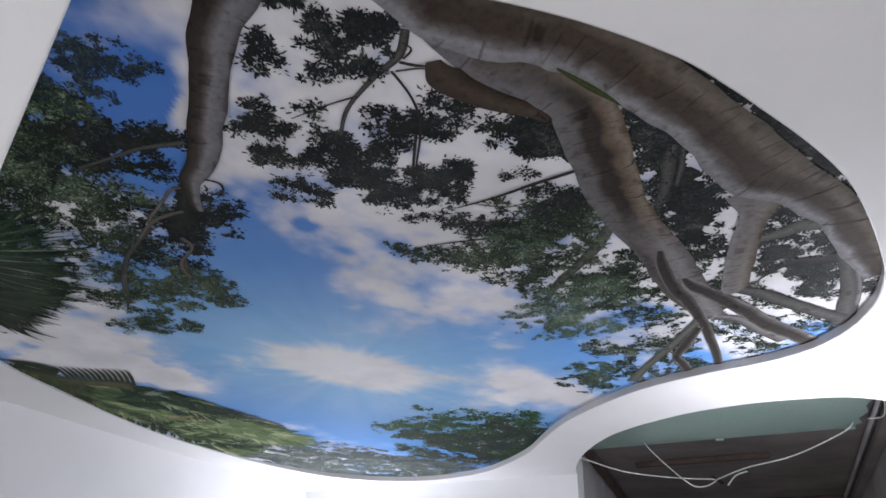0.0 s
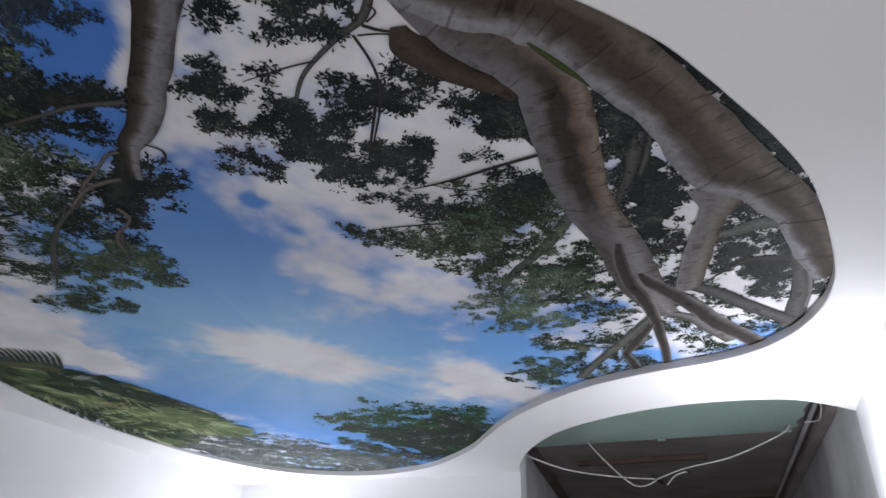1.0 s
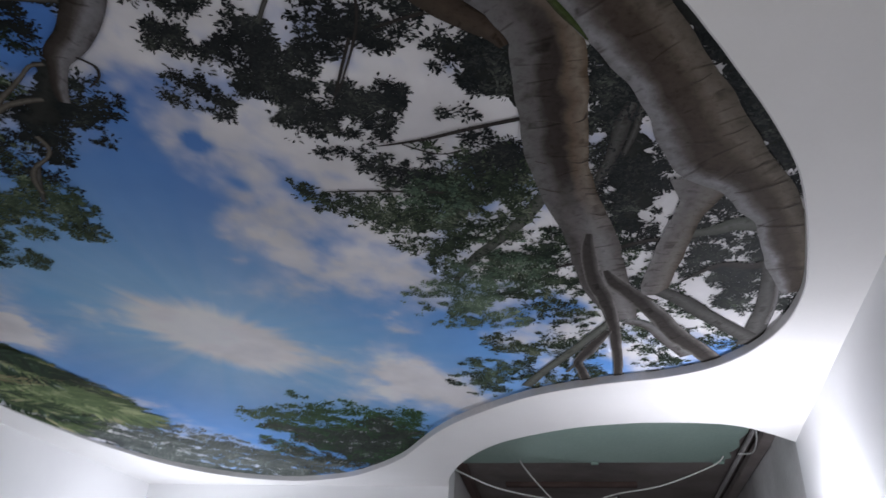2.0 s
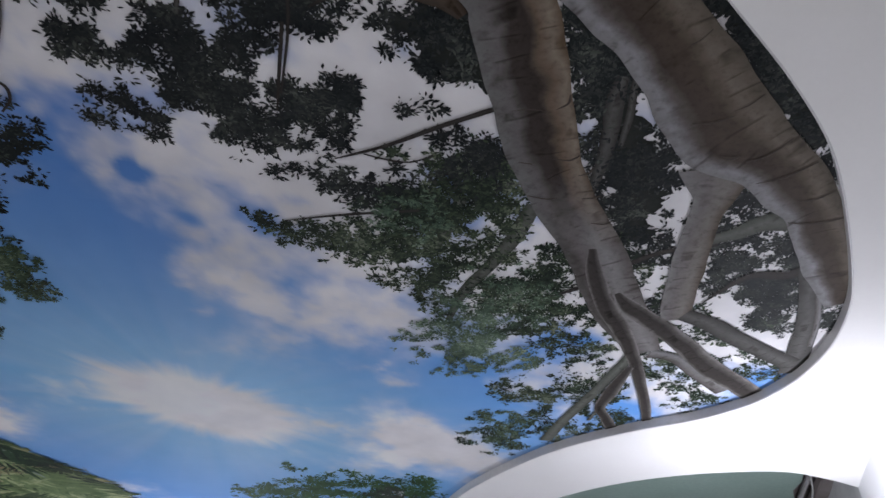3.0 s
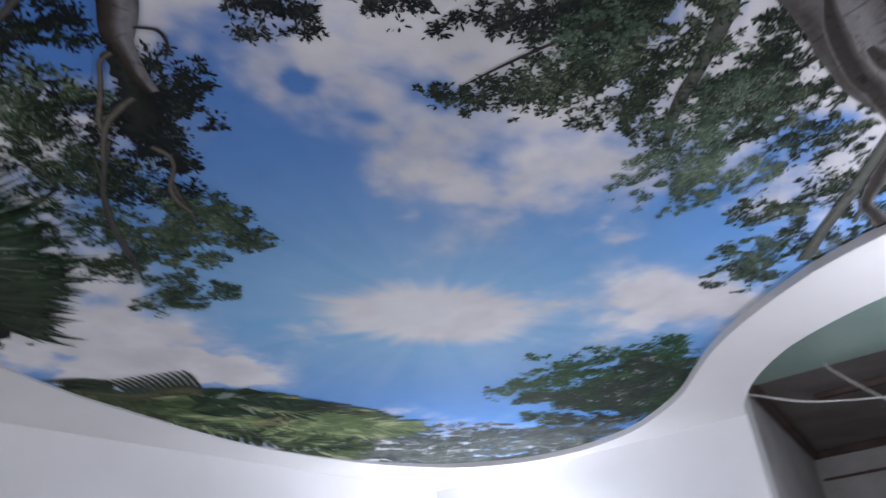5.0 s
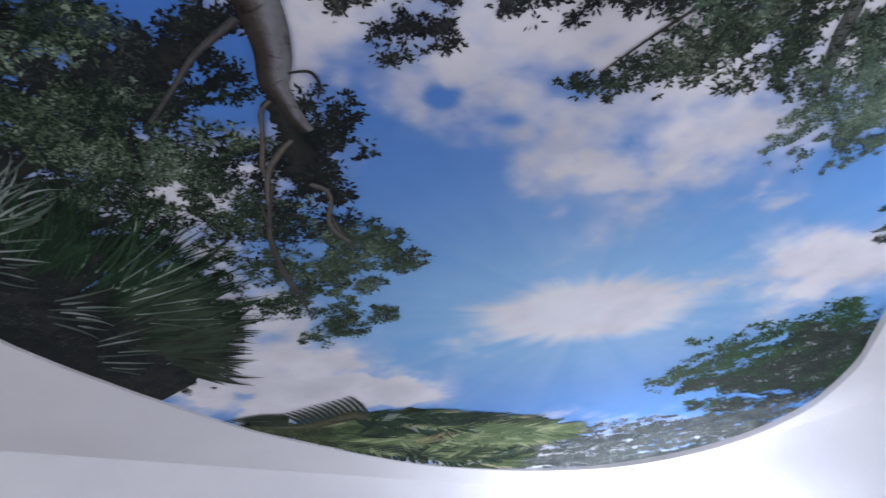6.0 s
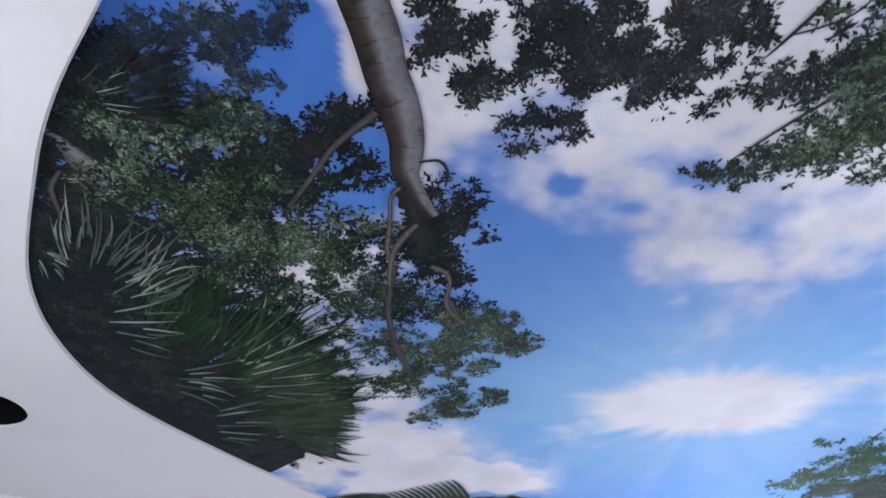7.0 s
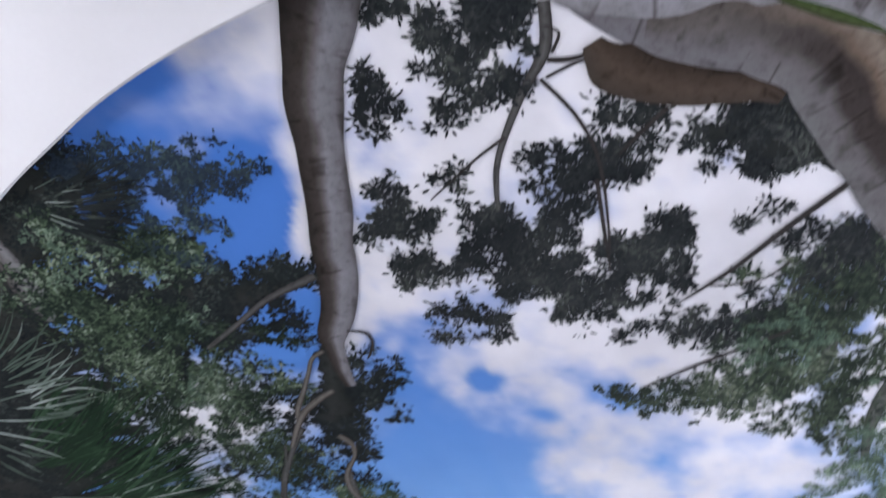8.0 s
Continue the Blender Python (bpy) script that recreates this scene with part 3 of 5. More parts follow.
CANOPY = [
    (-0.52, 1.58, 0.06, -0.01, -0.01, 0.04, 0.70),
    (-0.43, 1.62, 0.05, -0.01, -0.01, 0.03, 0.50),
    (-0.32, 1.56, 0.06, -0.01, -0.01, 0.06, 0.70),
    (-0.29, 1.66, 0.06, -0.01, -0.01, 0.05, 0.70),
    (-0.19, 1.52, 0.06, -0.01, -0.00, 0.04, 0.60),
    (-0.15, 1.71, 0.06, -0.01, -0.00, 0.07, 0.50),
    (-0.05, 1.68, 0.05, -0.01, 0.00, 0.05, 0.50),
    (-0.00, 1.64, 0.04, -0.01, 0.00, 0.04, 0.50),
    (-0.12, 1.80, 0.07, -0.01, -0.00, 0.03, 0.50),
    (-0.23, 1.76, 0.05, -0.01, -0.00, 0.04, 0.40),
    (-0.46, 1.73, 0.05, -0.01, -0.01, 0.04, 0.50),
    (-0.41, 1.79, 0.05, -0.01, -0.01, 0.03, 0.50),
    (-0.07, 1.88, 0.07, -0.01, 0.00, 0.02, 0.40),
    (-0.39, 1.05, 0.04, 0.01, -0.01, 0.02, 0.80),
    (-0.35, 1.12, 0.04, 0.01, -0.01, 0.03, 0.60),
    (-0.34, 1.16, 0.04, 0.01, -0.01, 0.03, 0.60),
    (-0.22, 1.24, 0.04, 0.01, -0.01, 0.04, 0.80),
    (-0.21, 1.11, 0.05, 0.02, -0.01, 0.03, 1.20),
    (-0.10, 1.41, 0.04, 0.01, -0.01, 0.04, 0.80),
    (0.01, 1.72, 0.03, 0.01, -0.01, 0.04, 0.70),
    (-0.35, 1.54, 0.06, 0.02, -0.01, 0.04, 0.70),
    (0.02, 1.92, 0.04, 0.01, -0.00, 0.02, 0.50),
    (0.36, 1.84, 0.03, 0.01, 0.00, 0.05, 1.00),
    (-0.36, 1.04, 0.04, 0.02, -0.01, 0.02, 0.80),
    (-0.30, 1.09, 0.05, 0.02, -0.01, 0.04, 1.10),
    (-0.24, 1.14, 0.06, 0.02, -0.02, 0.06, 1.30),
    (-0.18, 1.15, 0.03, 0.01, -0.01, 0.05, 1.10),
    (-0.27, 1.22, 0.06, 0.02, -0.01, 0.04, 0.75),
    (-0.34, 1.26, 0.04, 0.01, -0.01, 0.04, 0.65),
    (-0.40, 1.24, 0.04, 0.01, -0.00, 0.01, 0.50),
    (-0.46, 1.14, 0.03, 0.01, -0.01, 0.03, 1.00),
    (-0.46, 1.19, 0.04, 0.01, -0.01, 0.03, 1.00),
    (-0.49, 1.24, 0.03, 0.01, -0.01, 0.02, 0.90),
    (-0.50, 1.39, 0.04, 0.01, -0.02, 0.04, 1.00),
    (-0.56, 1.45, 0.05, 0.02, -0.02, 0.04, 1.15),
    (-0.48, 1.46, 0.05, 0.02, -0.02, 0.05, 1.10),
    (-0.40, 1.38, 0.03, 0.01, -0.01, 0.03, 0.50),
    (-0.36, 1.38, 0.03, 0.01, -0.01, 0.02, 0.50),
    (-0.37, 1.48, 0.05, 0.02, -0.01, 0.04, 0.60),
    (-0.48, 1.60, 0.08, 0.02, -0.01, 0.04, 0.85),
    (-0.56, 1.61, 0.03, 0.01, -0.01, 0.02, 0.60),
    (-0.40, 1.60, 0.06, 0.02, -0.01, 0.05, 1.00),
    (-0.48, 1.74, 0.07, 0.02, -0.01, 0.03, 0.75),
    (-0.48, 1.80, 0.06, 0.02, -0.01, 0.02, 0.75),
    (-0.52, 1.71, 0.03, 0.01, -0.01, 0.02, 0.50),
    (-0.24, 1.39, 0.04, 0.01, -0.01, 0.02, 0.60),
    (-0.15, 1.41, 0.05, 0.02, -0.01, 0.03, 1.00),
    (-0.09, 1.46, 0.05, 0.02, -0.01, 0.05, 1.20),
    (-0.14, 1.48, 0.06, 0.02, -0.01, 0.05, 1.10),
    (-0.22, 1.48, 0.04, 0.01, -0.01, 0.04, 0.60),
    (-0.24, 1.58, 0.06, 0.02, -0.02, 0.07, 0.95),
    (-0.31, 1.64, 0.07, 0.02, -0.02, 0.08, 1.35),
    (-0.35, 1.68, 0.06, 0.02, -0.01, 0.04, 1.10),
    (-0.22, 1.68, 0.06, 0.02, -0.01, 0.05, 0.90),
    (-0.10, 1.64, 0.06, 0.02, -0.01, 0.04, 0.90),
    (-0.06, 1.68, 0.07, 0.02, -0.01, 0.06, 1.15),
    (-0.01, 1.62, 0.05, 0.02, -0.01, 0.04, 0.95),
    (0.01, 1.59, 0.02, 0.01, -0.00, 0.02, 0.80),
    (-0.04, 1.75, 0.06, 0.02, -0.01, 0.05, 1.00),
    (-0.13, 1.77, 0.09, 0.03, -0.01, 0.04, 1.05),
    (-0.20, 1.82, 0.07, 0.02, -0.01, 0.03, 0.80),
    (-0.10, 1.88, 0.05, 0.02, -0.00, 0.02, 0.55),
    (-0.25, 1.75, 0.04, 0.01, -0.01, 0.03, 0.55),
    (-0.17, 1.89, 0.04, 0.01, -0.00, 0.01, 0.40),
    (-0.07, 1.34, 0.03, 0.01, -0.01, 0.03, 0.90),
    (-0.02, 1.37, 0.04, 0.01, -0.01, 0.03, 0.90),
    (-0.01, 1.41, 0.04, 0.01, -0.00, 0.02, 0.70),
    (0.02, 1.37, 0.03, 0.01, -0.00, 0.02, 0.50),
    (0.07, 1.40, 0.02, 0.01, -0.00, 0.02, 0.70),
    (0.08, 1.46, 0.04, 0.01, -0.00, 0.03, 0.85),
    (0.07, 1.50, 0.02, 0.01, -0.00, 0.01, 0.60),
    (0.15, 1.52, 0.03, 0.01, -0.00, 0.02, 0.90),
    (0.20, 1.54, 0.04, 0.01, -0.00, 0.03, 1.00),
    (0.23, 1.54, 0.05, 0.02, -0.00, 0.02, 0.90),
    (0.14, 1.67, 0.03, 0.01, -0.00, 0.02, 0.60),
    (0.19, 1.64, 0.03, 0.01, -0.00, 0.02, 0.70),
    (0.21, 1.73, 0.04, 0.01, -0.00, 0.02, 0.60),
    (0.14, 1.84, 0.04, 0.01, -0.00, 0.01, 0.40),
    (0.34, 1.73, 0.04, 0.01, 0.00, 0.05, 0.90),
    (0.33, 1.77, 0.05, 0.01, -0.00, 0.05, 1.00),
    (0.30, 1.84, 0.06, 0.02, -0.00, 0.04, 0.80),
]
CANOPY_RIGHT = [
    (0.17, 1.44, 0.05, 0.02, -0.00, 0.06, 2.00),
    (0.23, 1.47, 0.04, 0.01, -0.00, 0.05, 2.00),
    (0.68, 1.26, 0.08, -0.0, 0.02, 0.06, 1.4),
    (0.86, 1.39, 0.08, -0.0, 0.04, 0.09, 1.4),
    (0.31, 1.8, 0.07, -0.02, 0.02, 0.1, 1.2),
    (0.56, 1.63, 0.06, -0.01, 0.06, 0.16, 1.5),
    (0.51, 1.45, 0.06, -0.01, 0.05, 0.14, 2.0),
    (0.73, 1.87, 0.1, -0.02, 0.06, 0.15, 1.2),
    (0.71, 1.72, 0.07, -0.01, 0.04, 0.1, 1.1),
    (0.47, 1.51, 0.03, -0.01, 0.05, 0.14, 1.6),
    (0.77, 1.37, 0.06, -0.01, 0.05, 0.1, 1.6),
    (0.95, 1.51, 0.05, -0.01, 0.08, 0.13, 1.6),
    (1.06, 1.61, 0.04, -0.01, 0.06, 0.09, 1.6),
]
LOWER_RIGHT = [
    (1.1, 2.04, 0.16, -0.03, 0.07, 0.14, 0.64),
    (1.27, 2.2, 0.12, -0.03, 0.09, 0.16, 0.96),
    (1.21, 1.99, 0.08, -0.02, 0.08, 0.13, 0.80),
    (0.97, 1.88, 0.08, -0.02, 0.05, 0.1, 0.64),
    (0.79, 2.01, 0.1, -0.02, 0.04, 0.11, 0.72),
    (0.92, 2.3, 0.09, -0.02, 0.05, 0.11, 0.48),
    (1.09, 1.97, 0.12, -0.03, 0.06, 0.11, 0.64),
    (1.26, 2.19, 0.11, -0.02, 0.08, 0.14, 0.96),
    (1.05, 2.1, 0.09, -0.02, 0.05, 0.1, 0.56),
    (1.54, 2.3, 0.05, -0.01, 0.1, 0.15, 1.28),
    (1.23, 1.92, 0.08, -0.02, 0.06, 0.1, 0.72),
    (1.0, 1.81, 0.08, -0.02, 0.04, 0.07, 0.72),
    (0.11, 1.92, 0.14, -0.03, 0.01, 0.09, 0.72),
]
GREEN_RIGHT = [
    (0.26, 1.88, 0.14, -0.03, 0.02, 0.13, 1.02),
    (-0.17, 2.1, 0.11, -0.02, -0.0, 0.05, 0.59),
    (-0.01, 2.15, 0.13, -0.03, 0.0, 0.09, 0.68),
    (0.12, 2.15, 0.13, -0.03, 0.01, 0.12, 0.77),
    (0.2, 2.04, 0.15, -0.03, 0.02, 0.15, 1.02),
    (0.22, 2.31, 0.09, -0.02, 0.01, 0.08, 0.77),
    (0.35, 2.17, 0.15, -0.03, 0.03, 0.15, 1.02),
    (0.41, 1.91, 0.09, -0.02, 0.03, 0.12, 1.02),
    (0.49, 2.39, 0.19, -0.04, 0.03, 0.15, 0.85),
    (0.66, 2.45, 0.13, -0.03, 0.03, 0.12, 0.77),
    (0.63, 2.22, 0.11, -0.02, 0.04, 0.13, 0.85),
    (0.82, 2.18, 0.09, -0.02, 0.06, 0.15, 0.59),
]
GREEN_LOW = [
    (1.18, 2.41, 0.13, -0.03, 0.05, 0.11, 0.55),
    (1.42, 2.64, 0.13, -0.03, 0.06, 0.11, 0.47),
    (1.22, 2.7, 0.13, -0.03, 0.07, 0.15, 0.62),
    (1.35, 2.92, 0.12, -0.03, 0.04, 0.08, 0.47),
    (0.82, 2.61, 0.12, -0.03, 0.03, 0.11, 0.62),
    (0.89, 2.91, 0.15, -0.03, 0.05, 0.15, 0.70),
    (0.73, 2.97, 0.12, -0.03, 0.03, 0.13, 0.70),
    (0.74, 3.33, 0.17, -0.04, 0.04, 0.19, 0.78),
    (1.09, 3.17, 0.13, -0.03, 0.04, 0.13, 0.62),
    (1.02, 2.55, 0.1, -0.02, 0.06, 0.14, 0.55),
    (0.33, 1.98, 0.12, -0.02, 0.02, 0.1, 0.62),
]
LIGHT_RIGHT = [
    (0.37, 2.58, 0.15, -0.03, 0.02, 0.15, 0.8),
    (0.54, 2.69, 0.13, -0.03, 0.02, 0.12, 0.72),
    (0.42, 2.76, 0.11, -0.02, 0.01, 0.08, 0.64),
    (0.17, 2.0, 0.13, -0.03, 0.01, 0.1, 0.32),
    (0.5, 2.33, 0.16, -0.03, 0.03, 0.14, 0.4),
    (0.7, 3.31, 0.13, -0.03, 0.04, 0.16, 0.4),
]
LEFT_BLUE = [
    (-1.05, 1.12, 0.05, 0.03, -0.05, 0.05, 0.80),
    (-0.94, 1.17, 0.06, 0.04, -0.04, 0.04, 0.80),
    (-0.83, 1.22, 0.06, 0.04, -0.03, 0.04, 0.75),
    (-0.76, 1.25, 0.04, 0.02, -0.02, 0.02, 0.70),
    (-0.94, 1.25, 0.07, 0.04, -0.03, 0.03, 0.75),
    (-0.93, 1.33, 0.05, 0.03, -0.03, 0.03, 0.70),
    (-1.05, 1.28, 0.05, 0.03, -0.04, 0.04, 0.70),
    (-0.82, 1.29, 0.02, 0.01, -0.02, 0.02, 0.50),
    (-1.02, 1.36, 0.07, 0.04, -0.02, 0.02, 0.70),
    (-0.98, 1.42, 0.04, 0.03, -0.02, 0.02, 0.70),
    (-1.05, 1.20, 0.06, 0.03, -0.04, 0.04, 0.70),
    (-0.88, 1.25, 0.06, 0.03, -0.03, 0.03, 0.50),
]
LEFT_SHADE = [
    (-0.86, 1.89, 0.08, 0.02, -0.04, 0.09, 1.10),
    (-0.77, 1.85, 0.05, 0.01, -0.02, 0.05, 0.90),
    (-0.77, 2.03, 0.03, 0.01, -0.01, 0.03, 0.70),
    (-0.80, 1.97, 0.05, 0.01, -0.02, 0.06, 0.90),
    (-1.01, 2.07, 0.08, 0.02, -0.03, 0.06, 0.80),
    (-0.90, 2.13, 0.05, 0.01, -0.03, 0.06, 0.90),
    (-0.96, 2.28, 0.07, 0.02, -0.03, 0.07, 0.80),
    (-1.15, 2.20, 0.06, 0.02, -0.03, 0.06, 0.60),
    (-0.69, 1.83, 0.03, 0.01, -0.01, 0.03, 0.50),
    (-1.14, 1.73, 0.14, 0.09, -0.1, 0.12, 0.32),
    (-1.05, 1.92, 0.1, 0.06, -0.1, 0.14, 0.32),
    (-1.24, 2.09, 0.11, 0.07, -0.12, 0.17, 0.27),
    (-1.48, 1.52, 0.14, 0.09, -0.11, 0.09, 1.08),
    (-1.07, 1.3, 0.14, 0.09, -0.05, 0.04, 0.72),
    (-1.21, 1.16, 0.09, 0.05, -0.1, 0.07, 1.87),
    (-1.22, 1.24, 0.1, 0.06, -0.05, 0.04, 1.40),
    (-1.03, 1.53, 0.14, 0.09, -0.07, 0.07, 1.50),
    (-0.87, 1.51, 0.08, 0.05, -0.04, 0.05, 1.03),
    (-0.9, 1.64, 0.07, 0.04, -0.04, 0.06, 0.46),
    (-0.76, 1.51, 0.04, 0.03, -0.03, 0.04, 0.56),
    (-0.93, 1.51, 0.16, 0.05, -0.05, 0.09, 1.12),
    (-1.86, 1.62, 0.15, 0.09, -0.32, 0.24, 2.06),
    (-1.73, 1.85, 0.28, 0.18, -0.42, 0.38, 1.22),
    (-1.26, 1.48, 0.27, 0.17, -0.16, 0.15, 0.94),
    (-1.51, 1.26, 0.06, 0.04, -0.13, 0.09, 1.68),
    (-1.95, 1.94, 0.21, 0.13, -0.31, 0.27, 1.87),
    (-2.15, 2.52, 0.31, 0.2, -0.26, 0.27, 1.87),
    (-0.84, 2.0, 0.06, 0.04, -0.11, 0.18, 0.50),
    (-0.98, 2.12, 0.09, 0.06, -0.12, 0.19, 0.43),
    (-0.88, 1.89, 0.06, 0.04, -0.06, 0.09, 0.69),
    (-0.98, 2.0, 0.05, 0.03, -0.08, 0.13, 0.50),
]
LEFT_GREEN = [
    (-1.02, 2.42, 0.09, 0.03, -0.05, 0.09, 0.80),
    (-0.95, 2.53, 0.08, 0.03, -0.03, 0.07, 0.80),
    (-1.16, 2.50, 0.11, 0.04, -0.06, 0.09, 0.70),
    (-1.29, 2.79, 0.10, 0.04, -0.05, 0.08, 0.70),
    (-1.31, 2.48, 0.09, 0.04, -0.08, 0.12, 0.60),
    (-1.16, 1.34, 0.12, 0.08, -0.06, 0.06, 1.10),
    (-0.99, 1.38, 0.08, 0.05, -0.03, 0.03, 0.68),
    (-1.27, 1.43, 0.15, 0.1, -0.09, 0.08, 1.19),
    (-1.24, 1.59, 0.14, 0.09, -0.1, 0.11, 1.28),
    (-1.03, 1.68, 0.1, 0.07, -0.06, 0.07, 0.46),
    (-1.08, 1.83, 0.11, 0.07, -0.09, 0.11, 0.42),
    (-1.34, 1.8, 0.17, 0.11, -0.12, 0.13, 0.71),
    (-1.25, 1.95, 0.12, 0.08, -0.12, 0.15, 0.38),
    (-1.14, 2.12, 0.1, 0.06, -0.1, 0.14, 0.35),
    (-1.44, 2.36, 0.12, 0.08, -0.11, 0.15, 0.41),
    (-1.19, 1.78, 0.17, 0.11, -0.14, 0.16, 0.31),
    (-1.24, 2.16, 0.13, 0.08, -0.17, 0.23, 0.23),
]
LEFT_LIGHT = [
    (-1.00, 2.36, 0.08, 0.03, -0.05, 0.08, 0.90),
    (-0.94, 2.45, 0.08, 0.03, -0.04, 0.08, 0.90),
    (-0.93, 2.56, 0.06, 0.02, -0.02, 0.04, 0.80),
    (-1.13, 2.44, 0.09, 0.03, -0.05, 0.09, 0.70),
    (-1.12, 2.60, 0.08, 0.03, -0.03, 0.05, 0.80),
    (-1.18, 2.81, 0.08, 0.03, -0.03, 0.05, 0.90),
    (-1.35, 2.81, 0.08, 0.03, -0.04, 0.06, 0.80),
    (-1.45, 2.84, 0.04, 0.02, -0.03, 0.05, 0.80),
    (-1.32, 2.56, 0.07, 0.03, -0.05, 0.07, 0.60),
    (-1.27, 2.68, 0.08, 0.03, -0.03, 0.05, 0.60),
    (-1.27, 2.32, 0.07, 0.03, -0.06, 0.08, 0.50),
]
LEFT_PALE = [
    (-1.16, 1.31, 0.10, 0.03, -0.04, 0.05, 0.24),
    (-1.28, 1.36, 0.08, 0.02, -0.04, 0.05, 0.21),
    (-1.12, 1.57, 0.08, 0.02, -0.02, 0.04, 0.18),
    (-1.10, 1.40, 0.07, 0.02, -0.03, 0.04, 0.18),
    (-1.08, 1.76, 0.08, 0.02, -0.03, 0.05, 0.18),
    (-1.55, 1.79, 0.08, 0.02, -0.05, 0.07, 0.21),
    (-1.25, 1.80, 0.09, 0.02, -0.04, 0.06, 0.15),
    (-1.29, 1.25, 0.06, 0.02, -0.03, 0.04, 0.18),
]
PALM_BASE = [
    (-2.08, 3.58, 0.24, 0.18, -0.12, 0.17, 1.6),
    (-1.86, 3.91, 0.28, 0.23, -0.17, 0.28, 1.8),
    (-1.58, 4.39, 0.27, 0.23, -0.11, 0.23, 1.4),
]
FAR_TREE = [
    (0.44, 4.85, 0.23, -0.05, 0.03, 0.28, 1.6),
    (0.51, 4.58, 0.18, -0.03, 0.03, 0.28, 1.6),
    (0.23, 4.59, 0.22, -0.04, 0.01, 0.2, 1.2),
    (0.2, 4.55, 0.4, 0.28, -0.01, 0.4, 1.8),
    (0.48, 4.38, 0.19, 0.13, 0.01, 0.3, 1.8),
    (-0.16, 4.57, 0.25, 0.18, -0.02, 0.16, 1.3),
    (-0.17, 5.03, 0.17, 0.13, -0.01, 0.14, 1.0),
    (0.44, 4.98, 0.25, 0.18, 0.01, 0.34, 1.8),
]
FAR_SHADE = [
    (0.30, 4.68, 0.24, 0.12, 0.00, 0.22, 1.00),
    (0.14, 4.81, 0.25, 0.13, -0.00, 0.20, 0.90),
    (0.44, 4.51, 0.12, 0.06, 0.01, 0.24, 1.10),
    (0.35, 4.33, 0.17, 0.08, 0.00, 0.14, 0.70),
    (0.27, 5.17, 0.17, 0.09, 0.00, 0.15, 0.90),
    (-0.16, 4.61, 0.18, 0.09, -0.01, 0.10, 0.60),
    (-0.13, 5.02, 0.16, 0.09, -0.01, 0.10, 0.80),
    (-0.27, 5.01, 0.13, 0.07, -0.01, 0.07, 0.70),
    (0.07, 5.13, 0.17, 0.09, -0.01, 0.12, 0.80),
]
FAR_WOOD = [
    (-0.06, 5.39, 0.42, -0.09, 0.0, 0.23, 1.6),
    (-0.32, 5.32, 0.25, -0.05, -0.01, 0.22, 1.2),
    (-1.01, 5.17, 0.39, 0.34, -0.09, 0.34, 1.2),
    (-1.39, 5.07, 0.17, 0.15, -0.07, 0.21, 1.0),
    (-0.63, 5.25, 0.25, 0.21, -0.06, 0.29, 1.2),
    (-0.36, 5.72, 0.31, 0.27, -0.04, 0.35, 1.2),
    (0.01, 5.79, 0.33, 0.27, -0.01, 0.25, 1.4),
    (-0.94, 5.66, 0.67, 0.61, -0.05, 0.22, 1.5),
]
CLOUDS = [
    (1.28, 2.88, 0.21, -0.05, 0.06, 0.13, 0.90),
    (1.00, 2.79, 0.09, -0.02, 0.06, 0.16, 0.60),
    (1.40, 2.54, 0.10, -0.02, 0.09, 0.17, 0.90),
    (-0.60, 1.76, 0.06, 0.02, -0.04, 0.10, 0.50),
    (-0.59, 1.90, 0.06, 0.02, -0.03, 0.09, 0.42),
    (-0.66, 1.05, 0.05, 0.02, -0.04, 0.07, 0.42),
    (-0.79, 1.07, 0.05, 0.02, -0.02, 0.04, 0.30),
    (-1.17, 1.85, 0.23, 0.14, -0.2, 0.25, 0.9),
    (-0.2, 2.76, 0.22, -0.01, -0.01, 0.13, 0.4),
    (-0.64, 1.07, 0.11, 0.04, -0.06, 0.1, 0.75),
    (-0.79, 1.02, 0.06, 0.02, -0.04, 0.06, 0.5),
    (0.35, 1.02, 0.75, 0.0, 0.0, 0.48, 1.8),
    (1.15, 1.9, 0.55, 0.2, -0.2, 0.75, 1.7),
    (-0.14, 1.68, 0.3, 0.18, -0.05, 0.18, 1.4),
    (-0.47, 1.55, 0.18, 0.11, -0.08, 0.15, 1.3),
    (0.14, 1.98, 0.26, 0.16, -0.03, 0.26, 1.3),
    (-0.70, 1.31, 0.07, 0.05, -0.11, 0.14, 1.0),
    (-0.66, 1.51, 0.07, 0.04, -0.1, 0.16, 1.1),
    (0.74, 1.93, 0.31, -0.06, 0.15, 0.39, 1.3),
    (1.19, 2.19, 0.26, -0.05, 0.16, 0.29, 1.4),
    (-0.47, 0.95, 0.23, 0.08, -0.02, 0.05, 0.9),
    (-0.73, 0.99, 0.13, 0.04, -0.05, 0.08, 0.7),
]
